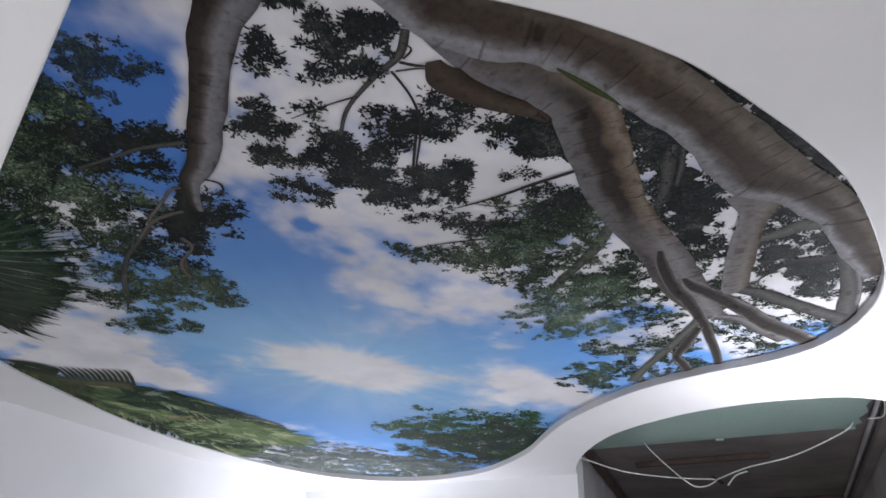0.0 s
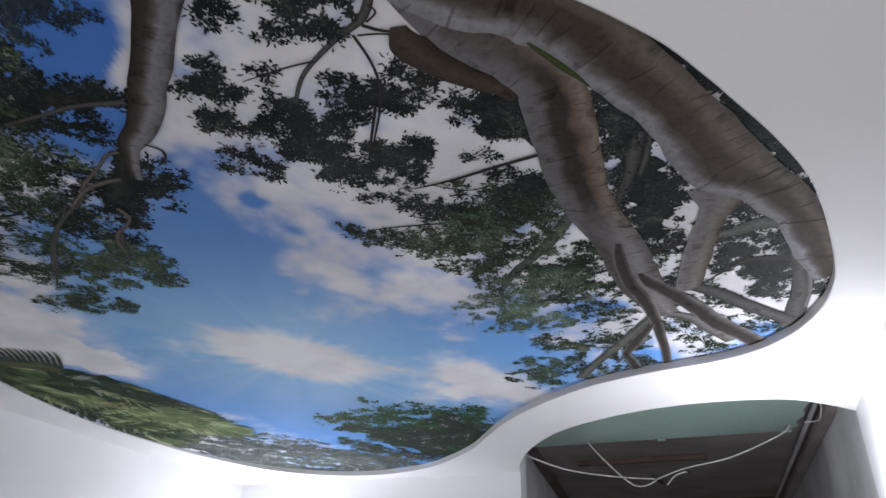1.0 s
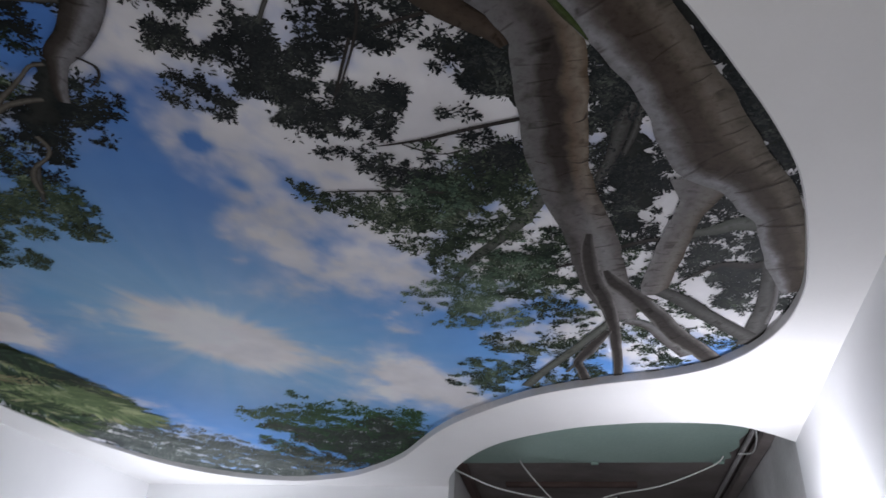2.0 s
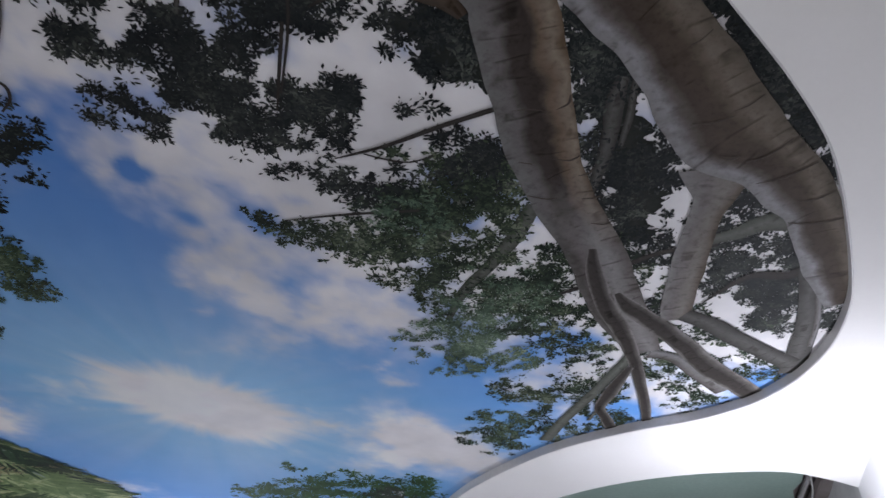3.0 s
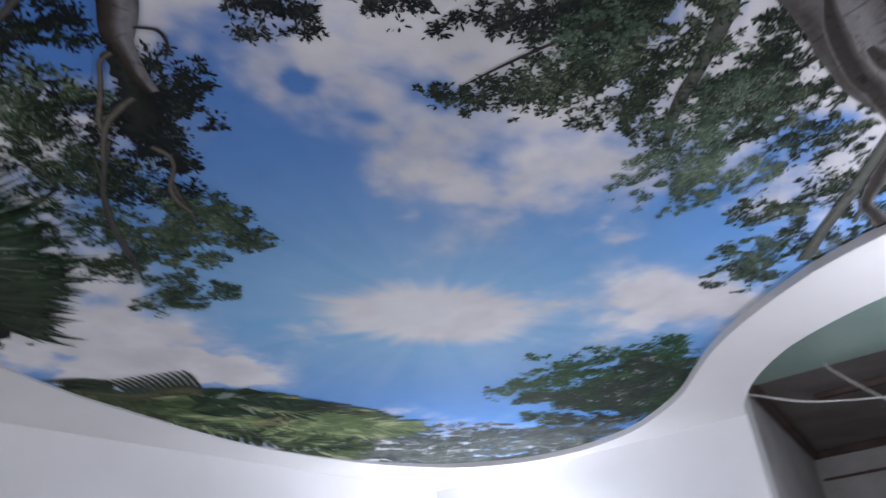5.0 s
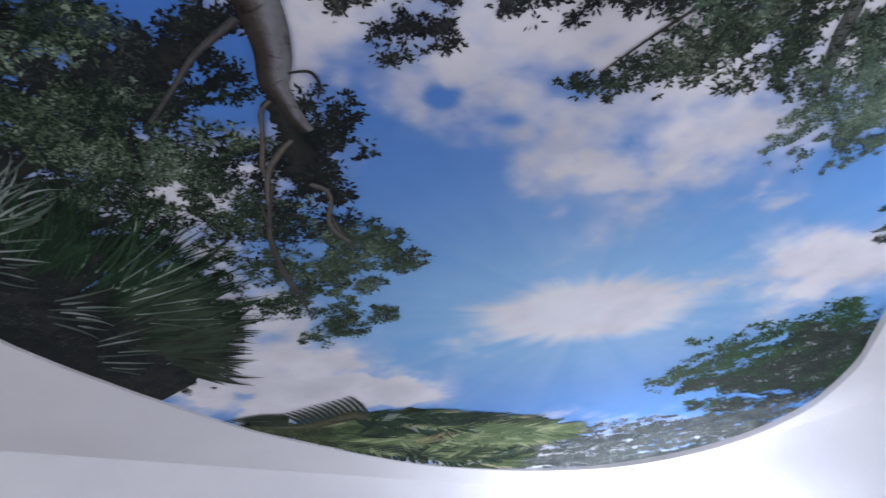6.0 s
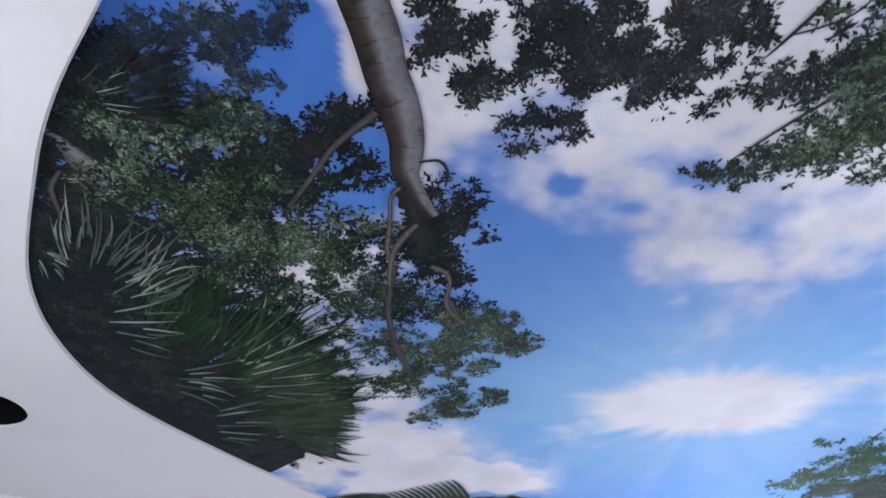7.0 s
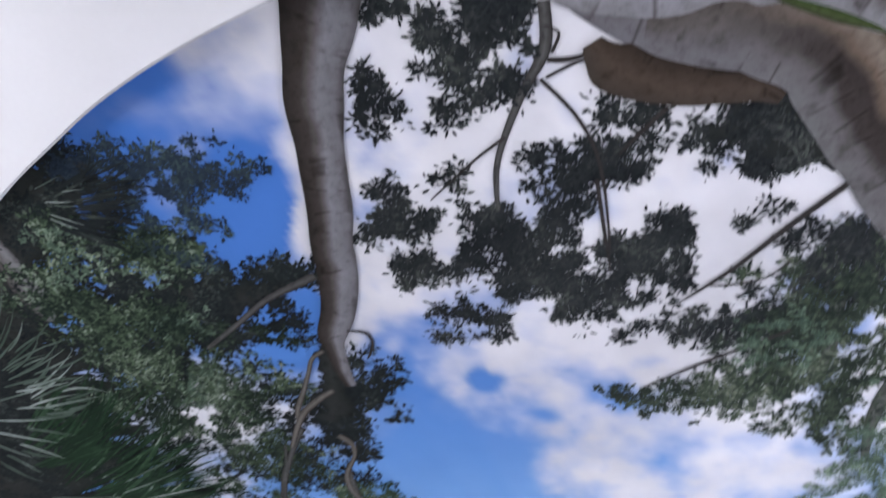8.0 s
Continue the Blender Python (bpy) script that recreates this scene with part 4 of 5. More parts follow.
CLOUD_BAND = [
    (-0.61, 1.75, 0.1, 0.06, -0.07, 0.12, 0.41),
    (-0.57, 1.63, 0.08, 0.05, -0.04, 0.08, 0.57),
    (-0.57, 1.76, 0.13, 0.08, -0.05, 0.09, 0.45),
    (-0.47, 1.89, 0.13, 0.08, -0.05, 0.12, 0.56),
    (-0.37, 2.04, 0.16, 0.1, -0.05, 0.15, 0.63),
    (-0.21, 2.14, 0.2, 0.12, -0.05, 0.18, 0.63),
    (0.04, 2.35, 0.24, 0.15, -0.03, 0.23, 0.7),
    (-0.4, 2.26, 0.11, 0.07, -0.03, 0.1, 0.7),
    (-0.22, 2.43, 0.16, 0.1, -0.02, 0.1, 0.63),
    (-0.02, 2.59, 0.2, 0.13, -0.02, 0.12, 0.63),
    (-0.61, 2.06, 0.09, 0.05, -0.03, 0.06, 0.34),
    (-0.49, 2.49, 0.07, 0.04, -0.01, 0.03, 0.34),
    (0.09, 2.45, 0.18, -0.04, 0.01, 0.16, 0.7),
    (0.18, 2.59, 0.1, -0.02, 0.01, 0.07, 0.48),
    (-0.34, 2.79, 0.21, -0.05, -0.01, 0.07, 0.28),
]
CLOUDS_LOW = [
    (-0.52, 3.32, 0.43, 0.18, -0.07, 0.27, 1.50),
    (0.56, 3.65, 0.21, 0.09, 0.02, 0.25, 1.20),
    (0.69, 3.73, 0.12, 0.05, 0.03, 0.25, 1.00),
    (1.27, 2.85, 0.25, -0.05, 0.10, 0.23, 1.10),
    (-1.56, 2.50, 0.16, 0.06, -0.16, 0.20, 0.80),
    (-1.52, 2.69, 0.10, 0.04, -0.09, 0.13, 0.60),
    (-1.37, 2.21, 0.12, 0.08, -0.12, 0.16, 0.75),
    (-1.43, 2.62, 0.10, 0.07, -0.12, 0.18, 0.80),
    (-1.28, 1.98, 0.08, 0.05, -0.07, 0.09, 0.60),
    (-1.05, 2.00, 0.08, 0.05, -0.06, 0.08, 0.50),
    (-0.84, 3.28, 0.29, -0.07, -0.02, 0.08, 0.7),
    (-0.14, 3.51, 0.25, -0.06, -0.0, 0.14, 0.7),
    (0.44, 3.58, 0.28, -0.07, 0.04, 0.26, 1.3),
    (0.25, 2.92, 0.09, -0.02, 0.0, 0.05, 0.7),
    (0.89, 2.77, 0.17, -0.04, 0.05, 0.16, 0.7),
    (-1.77, 3.11, 0.19, 0.13, -0.14, 0.2, 1.3),
    (-1.56, 3.5, 0.19, 0.14, -0.08, 0.13, 1.3),
    (-2.08, 2.79, 0.24, 0.16, -0.27, 0.29, 1.1),
    (-1.58, 4.04, 0.25, 0.2, -0.04, 0.08, 0.8),
    (-1.31, 5.06, 0.64, 0.56, -0.15, 0.43, 1.1),
    (-0.16, 5.64, 0.42, 0.35, -0.02, 0.21, 0.7),
    (0.58, 2.65, 0.22, 0.11, 0.02, 0.14, 0.7),
    (-1.52, 2.58, 0.14, 0.08, -0.13, 0.17, 0.6),
    (-1.35, 2.24, 0.1, 0.07, -0.12, 0.16, 0.6),
]
CUMULUS = [
    (-1.88, 2.99, 0.13, 0.06, -0.12, 0.15, 1.00),
    (-2.00, 2.91, 0.14, 0.06, -0.20, 0.24, 1.00),
    (-1.79, 2.63, 0.11, 0.05, -0.15, 0.17, 0.80),
    (-1.73, 3.22, 0.08, 0.04, -0.13, 0.20, 1.00),
    (-1.66, 3.44, 0.14, 0.07, -0.12, 0.20, 1.00),
    (-1.48, 3.55, 0.11, 0.05, -0.08, 0.16, 1.00),
    (-1.41, 3.65, 0.06, 0.03, -0.04, 0.09, 1.00),
    (-1.93, 3.31, 0.24, 0.11, -0.15, 0.21, 1.00),
]
BLUE_HOLES = [
    (-0.85, 1.02, 0.06, 0.02, -0.03, 0.04, 0.5),
    (-0.61, 1.79, 0.13, -0.03, -0.04, 0.14, 0.7),
    (-0.7, 2.27, 0.17, -0.04, -0.04, 0.15, 0.6),
    (-0.51, 1.92, 0.028, 0.015, -0.015, 0.032, 1.35),
    (-0.39, 2.1, 0.04, 0.03, -0.01, 0.03, 0.75),
    (-0.68, 2.12, 0.08, 0.05, -0.02, 0.05, 0.5),
    (-0.83, 1.33, 0.06, 0.04, -0.09, 0.1, 1.3),
    (-0.87, 1.66, 0.07, 0.04, -0.1, 0.14, 0.8),
    (0.73, 2.56, 0.12, -0.03, 0.03, 0.11, 0.8),
    (0.52, 2.99, 0.16, -0.04, 0.05, 0.27, 0.85),
    (0.07, 2.11, 0.08, -0.02, 0.0, 0.05, 0.4),
    (-0.85, 1.34, 0.07, 0.02, -0.04, 0.08, 0.8),
]


def reach(x, y, e):
    """The squared distance from an ellipse's middle, 1 on its rim."""
    det = e[2] * e[5] - e[3] * e[4]
    dx, dy = x - e[0], y - e[1]
    return ((dx * e[5] - dy * e[4]) / det) ** 2 + ((dy * e[2] - dx * e[3]) / det) ** 2


def sky_sheet():
    step = 0.0125
    xs, ys = np.arange(-2.36, 1.62, step), np.arange(0.86, 6.06, step)
    gx, gy = np.meshgrid(xs, ys)
    wx = gx + 0.5 * (clouded(gx, gy, 1.8, 3, 3) - 0.5) + 0.2 * (clouded(gx, gy, 9.0, 4, 13) - 0.5)
    wy = gy + 0.5 * (clouded(gx, gy, 1.8, 3, 9) - 0.5) + 0.2 * (clouded(gx, gy, 9.0, 4, 19) - 0.5)
    dens = np.zeros_like(gx)
    for e in CLOUDS + CLOUD_BAND + CLOUDS_LOW[1:]:
        dens = np.maximum(dens, e[6] * np.exp(-0.7 * reach(wx, wy, e))) + 0.2 * e[6] * np.exp(-0.6 * reach(wx, wy, e))
    for e in BLUE_HOLES:
        dens -= e[6] * np.exp(-0.9 * reach(gx + 0.25 * (wx - gx), gy + 0.25 * (wy - gy), e))
    dens += (1.5 * (clouded(gx, gy, 3.0, 6, 21) - 0.5) + 1.5 * (clouded(gx, gy, 7.5, 5, 27) - 0.5) + 0.8 * (clouded(gx, gy, 17.0, 4, 91) - 0.5)) * np.clip(dens + 0.2, 0, 0.85)
    cover = np.clip((dens - 0.02) / 1.3, 0, 1)
    cover = (cover * cover * (3 - 2 * cover))[..., None]
    puff = np.zeros_like(gx)
    for e in CUMULUS:
        puff = np.maximum(puff, e[6] * np.clip((1.08 + 0.9 * (clouded(gx, gy, 6.5, 4, 41) - 0.5) - np.sqrt(reach(gx, gy, e))) / 0.22, 0, 1))
    cover = np.maximum(cover, puff[..., None])
    sun = CLOUDS_LOW[0]
    glow = np.exp(-0.16 * reach(gx, gy, sun))[..., None]
    turn = np.arctan2(gy - sun[1], gx - sun[0])
    ray = clouded(turn * 3.2, np.zeros_like(turn), 2.0, 3, 61) * np.exp(-0.10 * reach(gx, gy, sun))
    burst = np.sqrt(reach(gx, gy, sun)) * (0.82 + 0.55 * clouded(np.cos(turn) * 6, np.sin(turn) * 6, 1.0, 4, 71)) + 0.3 * (clouded(gx, gy, 5.0, 4, 81) - 0.5)
    disc = np.clip(1.7 * (1.3 - burst), 0, 1)
    cover = np.maximum(cover, (disc * disc * (3 - 2 * disc))[..., None])
    deep, mid, near = np.array(SKY_DEEP), np.array(SKY_MID), np.array(SKY_NEAR)
    far = np.clip((gy - 1.2) / 2.2, 0, 1)[..., None]
    blue = deep * (1 - far) + mid * far
    blue = blue * (1 - glow) + near * glow
    blue = blue + (np.array(CLOUD_WHITE) - blue) * (0.26 * ray[..., None])
    grey = 0.93 + 0.5 * (clouded(gx, gy, 4.0, 6, 33)[..., None] - 0.55)
    white = np.minimum(np.array(CLOUD_WHITE) * (grey + 0.14 * glow), 0.86)
    ink = blue * (1 - cover) + white * cover
    n, m = gx.shape
    index = np.arange(n * m).reshape(n, m)
    quads = np.stack([index[:-1, :-1], index[1:, :-1], index[1:, 1:], index[:-1, 1:]], -1).reshape(-1, 4)
    near_cut = inside(gx, gy)
    wide = near_cut.copy()
    for dx, dy in ((0.035, 0), (-0.035, 0), (0, 0.035), (0, -0.035)):
        wide |= inside(gx + dx, gy + dy)
    keep = wide.reshape(-1)[quads].any(axis=1)
    verts = np.stack([gx, gy, np.full_like(gx, FILM)], -1).reshape(-1, 3)
    ob = raw_part("sky_print", verts.tolist(), quads[keep].tolist(), sky_film, film, "printed blue sky with white clouds and sun glow")
    layer = ob.data.attributes.new("ink", "FLOAT_COLOR", "POINT")
    layer.data.foreach_set("color", np.concatenate([ink, np.ones((n, m, 1))], -1).astype(np.float32).ravel())


sky_sheet()


def limb(name, material, depth, points, label=""):
    """A printed limb: a flat strip with an uneven edge, its tones running across it."""
    depth += 0.000012 * sum(c.name.startswith(("limb", "twig", "thicket", "woodland")) for c in film.children)
    rough = {"thicket": 1.3, "woodland": 0.5}.get(name, 0.16)
    line = spline(points, 48 if name in ("thicket", "woodland") else 8)
    n, across = len(line), 6
    d = np.gradient(line[:, :2], axis=0)
    d /= np.linalg.norm(d, axis=1)[:, None] + 1e-9
    side = np.stack([-d[:, 1], d[:, 0]], -1)
    run = np.concatenate([[0], np.cumsum(np.linalg.norm(np.diff(line[:, :2], axis=0), axis=1))])
    seed = rng.uniform(0, 99)
    verts, uvs = [], []
    for i in range(n):
        for k in range(across + 1):
            s = k / across
            wob = 1 + rough * (value_noise(np.array(run[i] * (26 if rough > 1 else 14)), np.array(seed + 3 * (s > 0.5)), 5) - 0.5)
            if rough > 1:
                wob += 0.7 * (value_noise(np.array(run[i] * 95), np.array(seed + 7 * (s > 0.5)), 6) - 0.5)
            p = line[i, :2] + side[i] * line[i, 2] * (0.5 - s) * wob
            if material is thicket_olive:
                p[1] = max(p[1], np.interp(p[0], *CREST) + 0.05 + 0.16 * (value_noise(np.array(p[0] * 30), np.array(seed), 8) - 0.5))
            verts.append((p[0], p[1], FILM - depth - (0.00003 * k if material is thicket_olive else 0)))
            uvs.append((1 - s, run[i]))
    w = across + 1
    faces = [(i * w + k, i * w + k + 1, (i + 1) * w + k + 1, (i + 1) * w + k) for i in range(n - 1) for k in range(across)]
    ob = raw_part(name, verts, faces, material, film, label)
    layer = ob.data.uv_layers.new(name="UVMap")
    for loop in ob.data.loops:
        layer.data[loop.index].uv = uvs[loop.vertex_index]
    return ob


limb("limb", bark_pale, 0.0011, [(0.48, 1.91, 0.042), (0.46, 2.05, 0.049), (0.42, 2.19, 0.042), (0.37, 2.33, 0.035), (0.35, 2.49, 0.019)])
limb("limb", bark_pale, 0.001, [(0.3, 1.91, 0.031), (0.28, 2.05, 0.031), (0.25, 2.17, 0.013)])
limb("twig", bark_twig, 0.0026, [(0.360, 1.590, 0.0152), (0.320, 1.620, 0.0139), (0.210, 1.690, 0.0139), (0.110, 1.760, 0.0106), (0.020, 1.810, 0.0073), (-0.020, 1.830, 0.0020)])
limb("twig", bark_twig, 0.0026, [(0.210, 1.780, 0.0053), (0.160, 1.810, 0.0053), (0.100, 1.810, 0.0059), (0.050, 1.800, 0.0040)])
limb("twig", bark_twig, 0.0026, [(-0.120, 1.470, 0.0079), (-0.130, 1.580, 0.0079), (-0.140, 1.700, 0.0040)])
limb("twig", bark_twig, 0.0022, [(0.200, 1.980, 0.0106), (0.010, 2.030, 0.0092), (-0.140, 2.080, 0.0040)])
limb("limb", bark_dim, 0.0016, [(-0.130, 1.110, 0.0216), (-0.150, 1.190, 0.0224), (-0.210, 1.260, 0.0160), (-0.280, 1.360, 0.0128), (-0.310, 1.440, 0.0112), (-0.330, 1.560, 0.0040)])
limb("twig", bark_twig, 0.0026, [(-0.170, 1.240, 0.0079), (-0.130, 1.320, 0.0073), (-0.110, 1.400, 0.0073), (-0.110, 1.490, 0.0066), (-0.130, 1.650, 0.0040)])
limb("twig", bark_twig, 0.0026, [(-0.150, 1.210, 0.0092), (-0.110, 1.220, 0.0099), (-0.070, 1.220, 0.0040)])
limb("twig", bark_twig, 0.0026, [(-0.160, 1.240, 0.0059), (-0.110, 1.230, 0.0059), (-0.070, 1.230, 0.0040)])
limb("twig", bark_twig, 0.0026, [(-0.260, 1.330, 0.0066), (-0.330, 1.360, 0.0059), (-0.440, 1.420, 0.0033)])
limb("twig", bark_twig, 0.0026, [(-0.140, 1.200, 0.0059), (-0.120, 1.170, 0.0053), (-0.140, 1.150, 0.0033)])
limb("twig", bark_twig, 0.0026, [(0.030, 1.360, 0.0099), (-0.030, 1.400, 0.0092), (-0.070, 1.430, 0.0040)])
limb("limb", bark_dim, 0.0026, [(-0.75, 1.53, 0.021), (-0.88, 1.56, 0.017), (-0.99, 1.61, 0.015), (-1.1, 1.66, 0.012)])
limb("limb", bark_grey, 0.0009, [(-1.383, 1.185, 0.014), (-1.384, 1.232, 0.032), (-1.397, 1.299, 0.064), (-1.399, 1.361, 0.086), (-1.409, 1.429, 0.071), (-1.422, 1.473, 0.024)])
limb("twig", bark_dim, 0.0034, [(-1.46, 1.29, 0.011), (-1.52, 1.31, 0.014), (-1.55, 1.34, 0.014), (-1.6, 1.4, 0.009)])
limb("limb", bark_limb_left, 0.0036, [(-0.467, 0.973, 0.145), (-0.511, 1.042, 0.128), (-0.542, 1.097, 0.115), (-0.572, 1.161, 0.113), (-0.597, 1.236, 0.095), (-0.621, 1.310, 0.091), (-0.651, 1.399, 0.094), (-0.679, 1.466, 0.091), (-0.706, 1.555, 0.088), (-0.746, 1.639, 0.081), (-0.791, 1.705, 0.069), (-0.802, 1.753, 0.050), (-0.816, 1.819, 0.041), (-0.818, 1.878, 0.030)])
limb("limb", bark_lit, 0.0039, [(-0.833, 1.746, 0.0124), (-0.871, 1.763, 0.0118), (-0.903, 1.808, 0.0118), (-0.942, 1.861, 0.0136), (-0.988, 1.920, 0.0161), (-1.012, 1.974, 0.0155)])
limb("thicket", thicket, 0.0035, [(-0.816, 1.735, 0.056), (-0.842, 1.804, 0.087), (-0.876, 1.902, 0.102), (-0.925, 1.992, 0.074)])
limb("twig", bark_lit, 0.0039, [(-0.870, 1.881, 0.0167), (-0.919, 1.901, 0.0198), (-0.977, 1.937, 0.0205), (-1.024, 1.988, 0.0167), (-1.077, 2.061, 0.0136)])
limb("twig", bark_dim, 0.0038, [(-1.013, 1.995, 0.013), (-1.100, 2.096, 0.016), (-1.168, 2.191, 0.019), (-1.241, 2.335, 0.019), (-1.307, 2.509, 0.014)])
limb("twig", bark_dim, 0.0038, [(-1.170, 2.200, 0.010), (-1.230, 2.320, 0.013), (-1.290, 2.500, 0.013), (-1.350, 2.650, 0.007)])
limb("twig", bark_twig, 0.0038, [(-0.75, 1.7, 0.007), (-0.71, 1.72, 0.009), (-0.71, 1.76, 0.007), (-0.74, 1.8, 0.005)])
limb("limb", bark_pale, 0.0026, [(1.15, 1.86, 0.078), (1.07, 1.88, 0.066), (1.02, 1.93, 0.053), (0.95, 1.98, 0.039)])
limb("twig", bark_twig, 0.0024, [(0.990, 1.980, 0.0264), (0.840, 2.060, 0.0205), (0.710, 2.230, 0.0205), (0.620, 2.310, 0.0040)])
limb("twig", bark_twig, 0.0026, [(1.300, 2.000, 0.0587), (1.250, 2.080, 0.0409), (1.140, 2.110, 0.0271), (1.070, 2.270, 0.0040)])
limb("limb", bark_dim, 0.0036, [(1.273, 2.034, 0.050), (1.362, 2.179, 0.055), (1.445, 2.333, 0.068), (1.509, 2.496, 0.077), (1.550, 2.625, 0.070)])
limb("limb", bark_grey, 0.0038, [(1.301, 2.028, 0.013), (1.383, 2.161, 0.018), (1.466, 2.312, 0.019), (1.518, 2.439, 0.019)])
limb("limb", bark_limb_c, 0.0036, [(0.869, 1.707, 0.198), (0.901, 1.800, 0.114), (0.910, 1.881, 0.090), (0.931, 1.982, 0.096), (0.969, 2.142, 0.097), (1.006, 2.290, 0.096), (1.033, 2.363, 0.073)])
limb("limb", bark_dim, 0.0038, [(1.047, 2.330, 0.064), (1.143, 2.364, 0.068), (1.271, 2.438, 0.073), (1.414, 2.509, 0.072), (1.521, 2.559, 0.070)])
limb("limb", bark_grey, 0.003, [(1.035, 2.579, 0.058), (1.128, 2.597, 0.051), (1.258, 2.688, 0.068), (1.403, 2.795, 0.080)])
limb("limb", bark_limb_b, 0.004, [(0.018, 1.203, 0.063), (0.179, 1.264, 0.132), (0.279, 1.335, 0.155), (0.316, 1.397, 0.175), (0.346, 1.466, 0.176), (0.382, 1.560, 0.171), (0.427, 1.664, 0.170), (0.485, 1.785, 0.165), (0.547, 1.881, 0.155), (0.621, 1.982, 0.154), (0.693, 2.081, 0.160), (0.766, 2.204, 0.167), (0.853, 2.346, 0.158), (0.932, 2.450, 0.135), (1.022, 2.572, 0.095)])
limb("limb", bark_pale, 0.0028, [(0.982, 2.590, 0.0400), (0.968, 2.734, 0.0461), (0.944, 2.932, 0.0458), (0.908, 3.164, 0.0473), (0.888, 3.378, 0.0507)])
limb("limb", bark_pale, 0.003, [(1.015, 2.700, 0.0180), (1.004, 2.807, 0.0161), (1.010, 2.941, 0.0154), (1.002, 3.143, 0.0150)])
limb("limb", bark_root, 0.0043, [(0.675, 2.057, 0.025), (0.720, 2.173, 0.051), (0.804, 2.325, 0.060), (0.907, 2.470, 0.059), (0.999, 2.624, 0.047), (1.093, 2.809, 0.041), (1.174, 2.977, 0.039), (1.230, 3.108, 0.038)])
limb("limb", bark_root, 0.0044, [(0.812, 2.250, 0.021), (0.877, 2.316, 0.060), (0.976, 2.389, 0.072), (1.113, 2.496, 0.078), (1.260, 2.627, 0.088), (1.382, 2.712, 0.090), (1.515, 2.807, 0.089)])
limb("limb", bark_root, 0.0043, [(1.007, 2.681, 0.025), (1.006, 2.882, 0.056), (1.008, 3.014, 0.040), (1.060, 3.104, 0.045), (1.146, 3.249, 0.052)])
limb("limb", bark_knot, 0.0030, [(-0.122, 0.965, 0.181), (-0.066, 1.023, 0.179), (-0.010, 1.099, 0.191), (0.084, 1.169, 0.233), (0.156, 1.220, 0.220), (0.240, 1.275, 0.184), (0.313, 1.325, 0.133)])
limb("limb", bark_stub, 0.0034, [(-0.071, 1.203, 0.036), (-0.062, 1.230, 0.064), (-0.043, 1.259, 0.098), (0.007, 1.300, 0.083), (0.071, 1.332, 0.074), (0.131, 1.354, 0.059), (0.179, 1.371, 0.049), (0.218, 1.403, 0.026)])
limb("limb", bark_limb_a, 0.0046, [(-0.129, 0.932, 0.228), (-0.036, 1.035, 0.217), (0.050, 1.079, 0.232), (0.164, 1.103, 0.209), (0.278, 1.145, 0.208), (0.500, 1.305, 0.184), (0.573, 1.362, 0.184), (0.652, 1.429, 0.191), (0.776, 1.549, 0.217), (0.867, 1.625, 0.216), (0.975, 1.679, 0.171), (1.070, 1.745, 0.160), (1.175, 1.829, 0.134), (1.300, 1.979, 0.148), (1.471, 2.187, 0.101)])
limb("thicket", thicket, 0.0003, [(0.46, 1.33, 0.085), (0.5, 1.42, 0.109), (0.57, 1.57, 0.109), (0.66, 1.73, 0.111), (0.74, 1.91, 0.119), (0.79, 2.01, 0.066)])
limb("thicket", thicket, 0.0003, [(0.16, 1.4, 0.142), (0.2, 1.46, 0.114), (0.26, 1.53, 0.047)])
limb("thicket", thicket, 0.0003, [(0.69, 1.3, 0.053), (0.78, 1.37, 0.07), (0.91, 1.48, 0.067), (1.06, 1.61, 0.049)])
limb("thicket", thicket, 0.0003, [(0.08, 1.43, 0.024), (0.14, 1.44, 0.078), (0.2, 1.47, 0.138), (0.27, 1.51, 0.103), (0.31, 1.55, 0.039)])
limb("thicket", thicket, 0.0003, [(-1.13, 1.48, 0.107), (-1.04, 1.52, 0.152), (-0.92, 1.54, 0.104), (-0.82, 1.53, 0.028)])
limb("thicket", thicket, 0.0003, [(-1.61, 1.31, 0.101), (-1.69, 1.41, 0.221), (-1.78, 1.55, 0.381), (-1.95, 1.78, 0.487), (-2.1, 2.17, 0.631), (-2.19, 2.56, 0.696), (-2.12, 2.88, 0.364)])
limb("thicket", thicket, 0.0003, [(-1.44, 1.22, 0.066), (-1.28, 1.19, 0.116), (-1.15, 1.15, 0.104), (-1.05, 1.12, 0.047)])
limb("thicket", thicket, 0.00035, [(-2.03, 1.89, 0.602), (-2.0, 2.18, 0.97), (-1.93, 2.43, 0.858), (-1.87, 2.65, 0.412)])
limb("thicket", thicket_olive, 0.0003, [(-2.24, 3.35, 0.068), (-2.12, 3.58, 0.333), (-1.89, 3.96, 0.64), (-1.68, 4.37, 0.452), (-1.49, 4.83, 0.4), (-1.31, 5.06, 0.1)])
limb("thicket", thicket_olive, 0.00032, [(-2.07, 3.51, 0.091), (-1.94, 3.59, 0.283), (-1.77, 3.7, 0.448), (-1.6, 3.92, 0.452), (-1.35, 4.18, 0.294), (-1.18, 4.32, 0.087)])
limb("woodland", thicket_far, 0.0003, [(-1.72, 4.93, 0.1), (-1.38, 5.26, 0.18), (-0.95, 5.71, 0.22), (-0.44, 6.06, 0.44), (0.0, 6.04, 0.233), (0.28, 5.84, 0.149)])
limb("woodland", thicket_tree, 0.0003, [(-0.33, 4.5, 0.097), (-0.1, 4.59, 0.24), (0.17, 4.67, 0.696), (0.4, 4.69, 0.764), (0.6, 4.59, 0.655)])
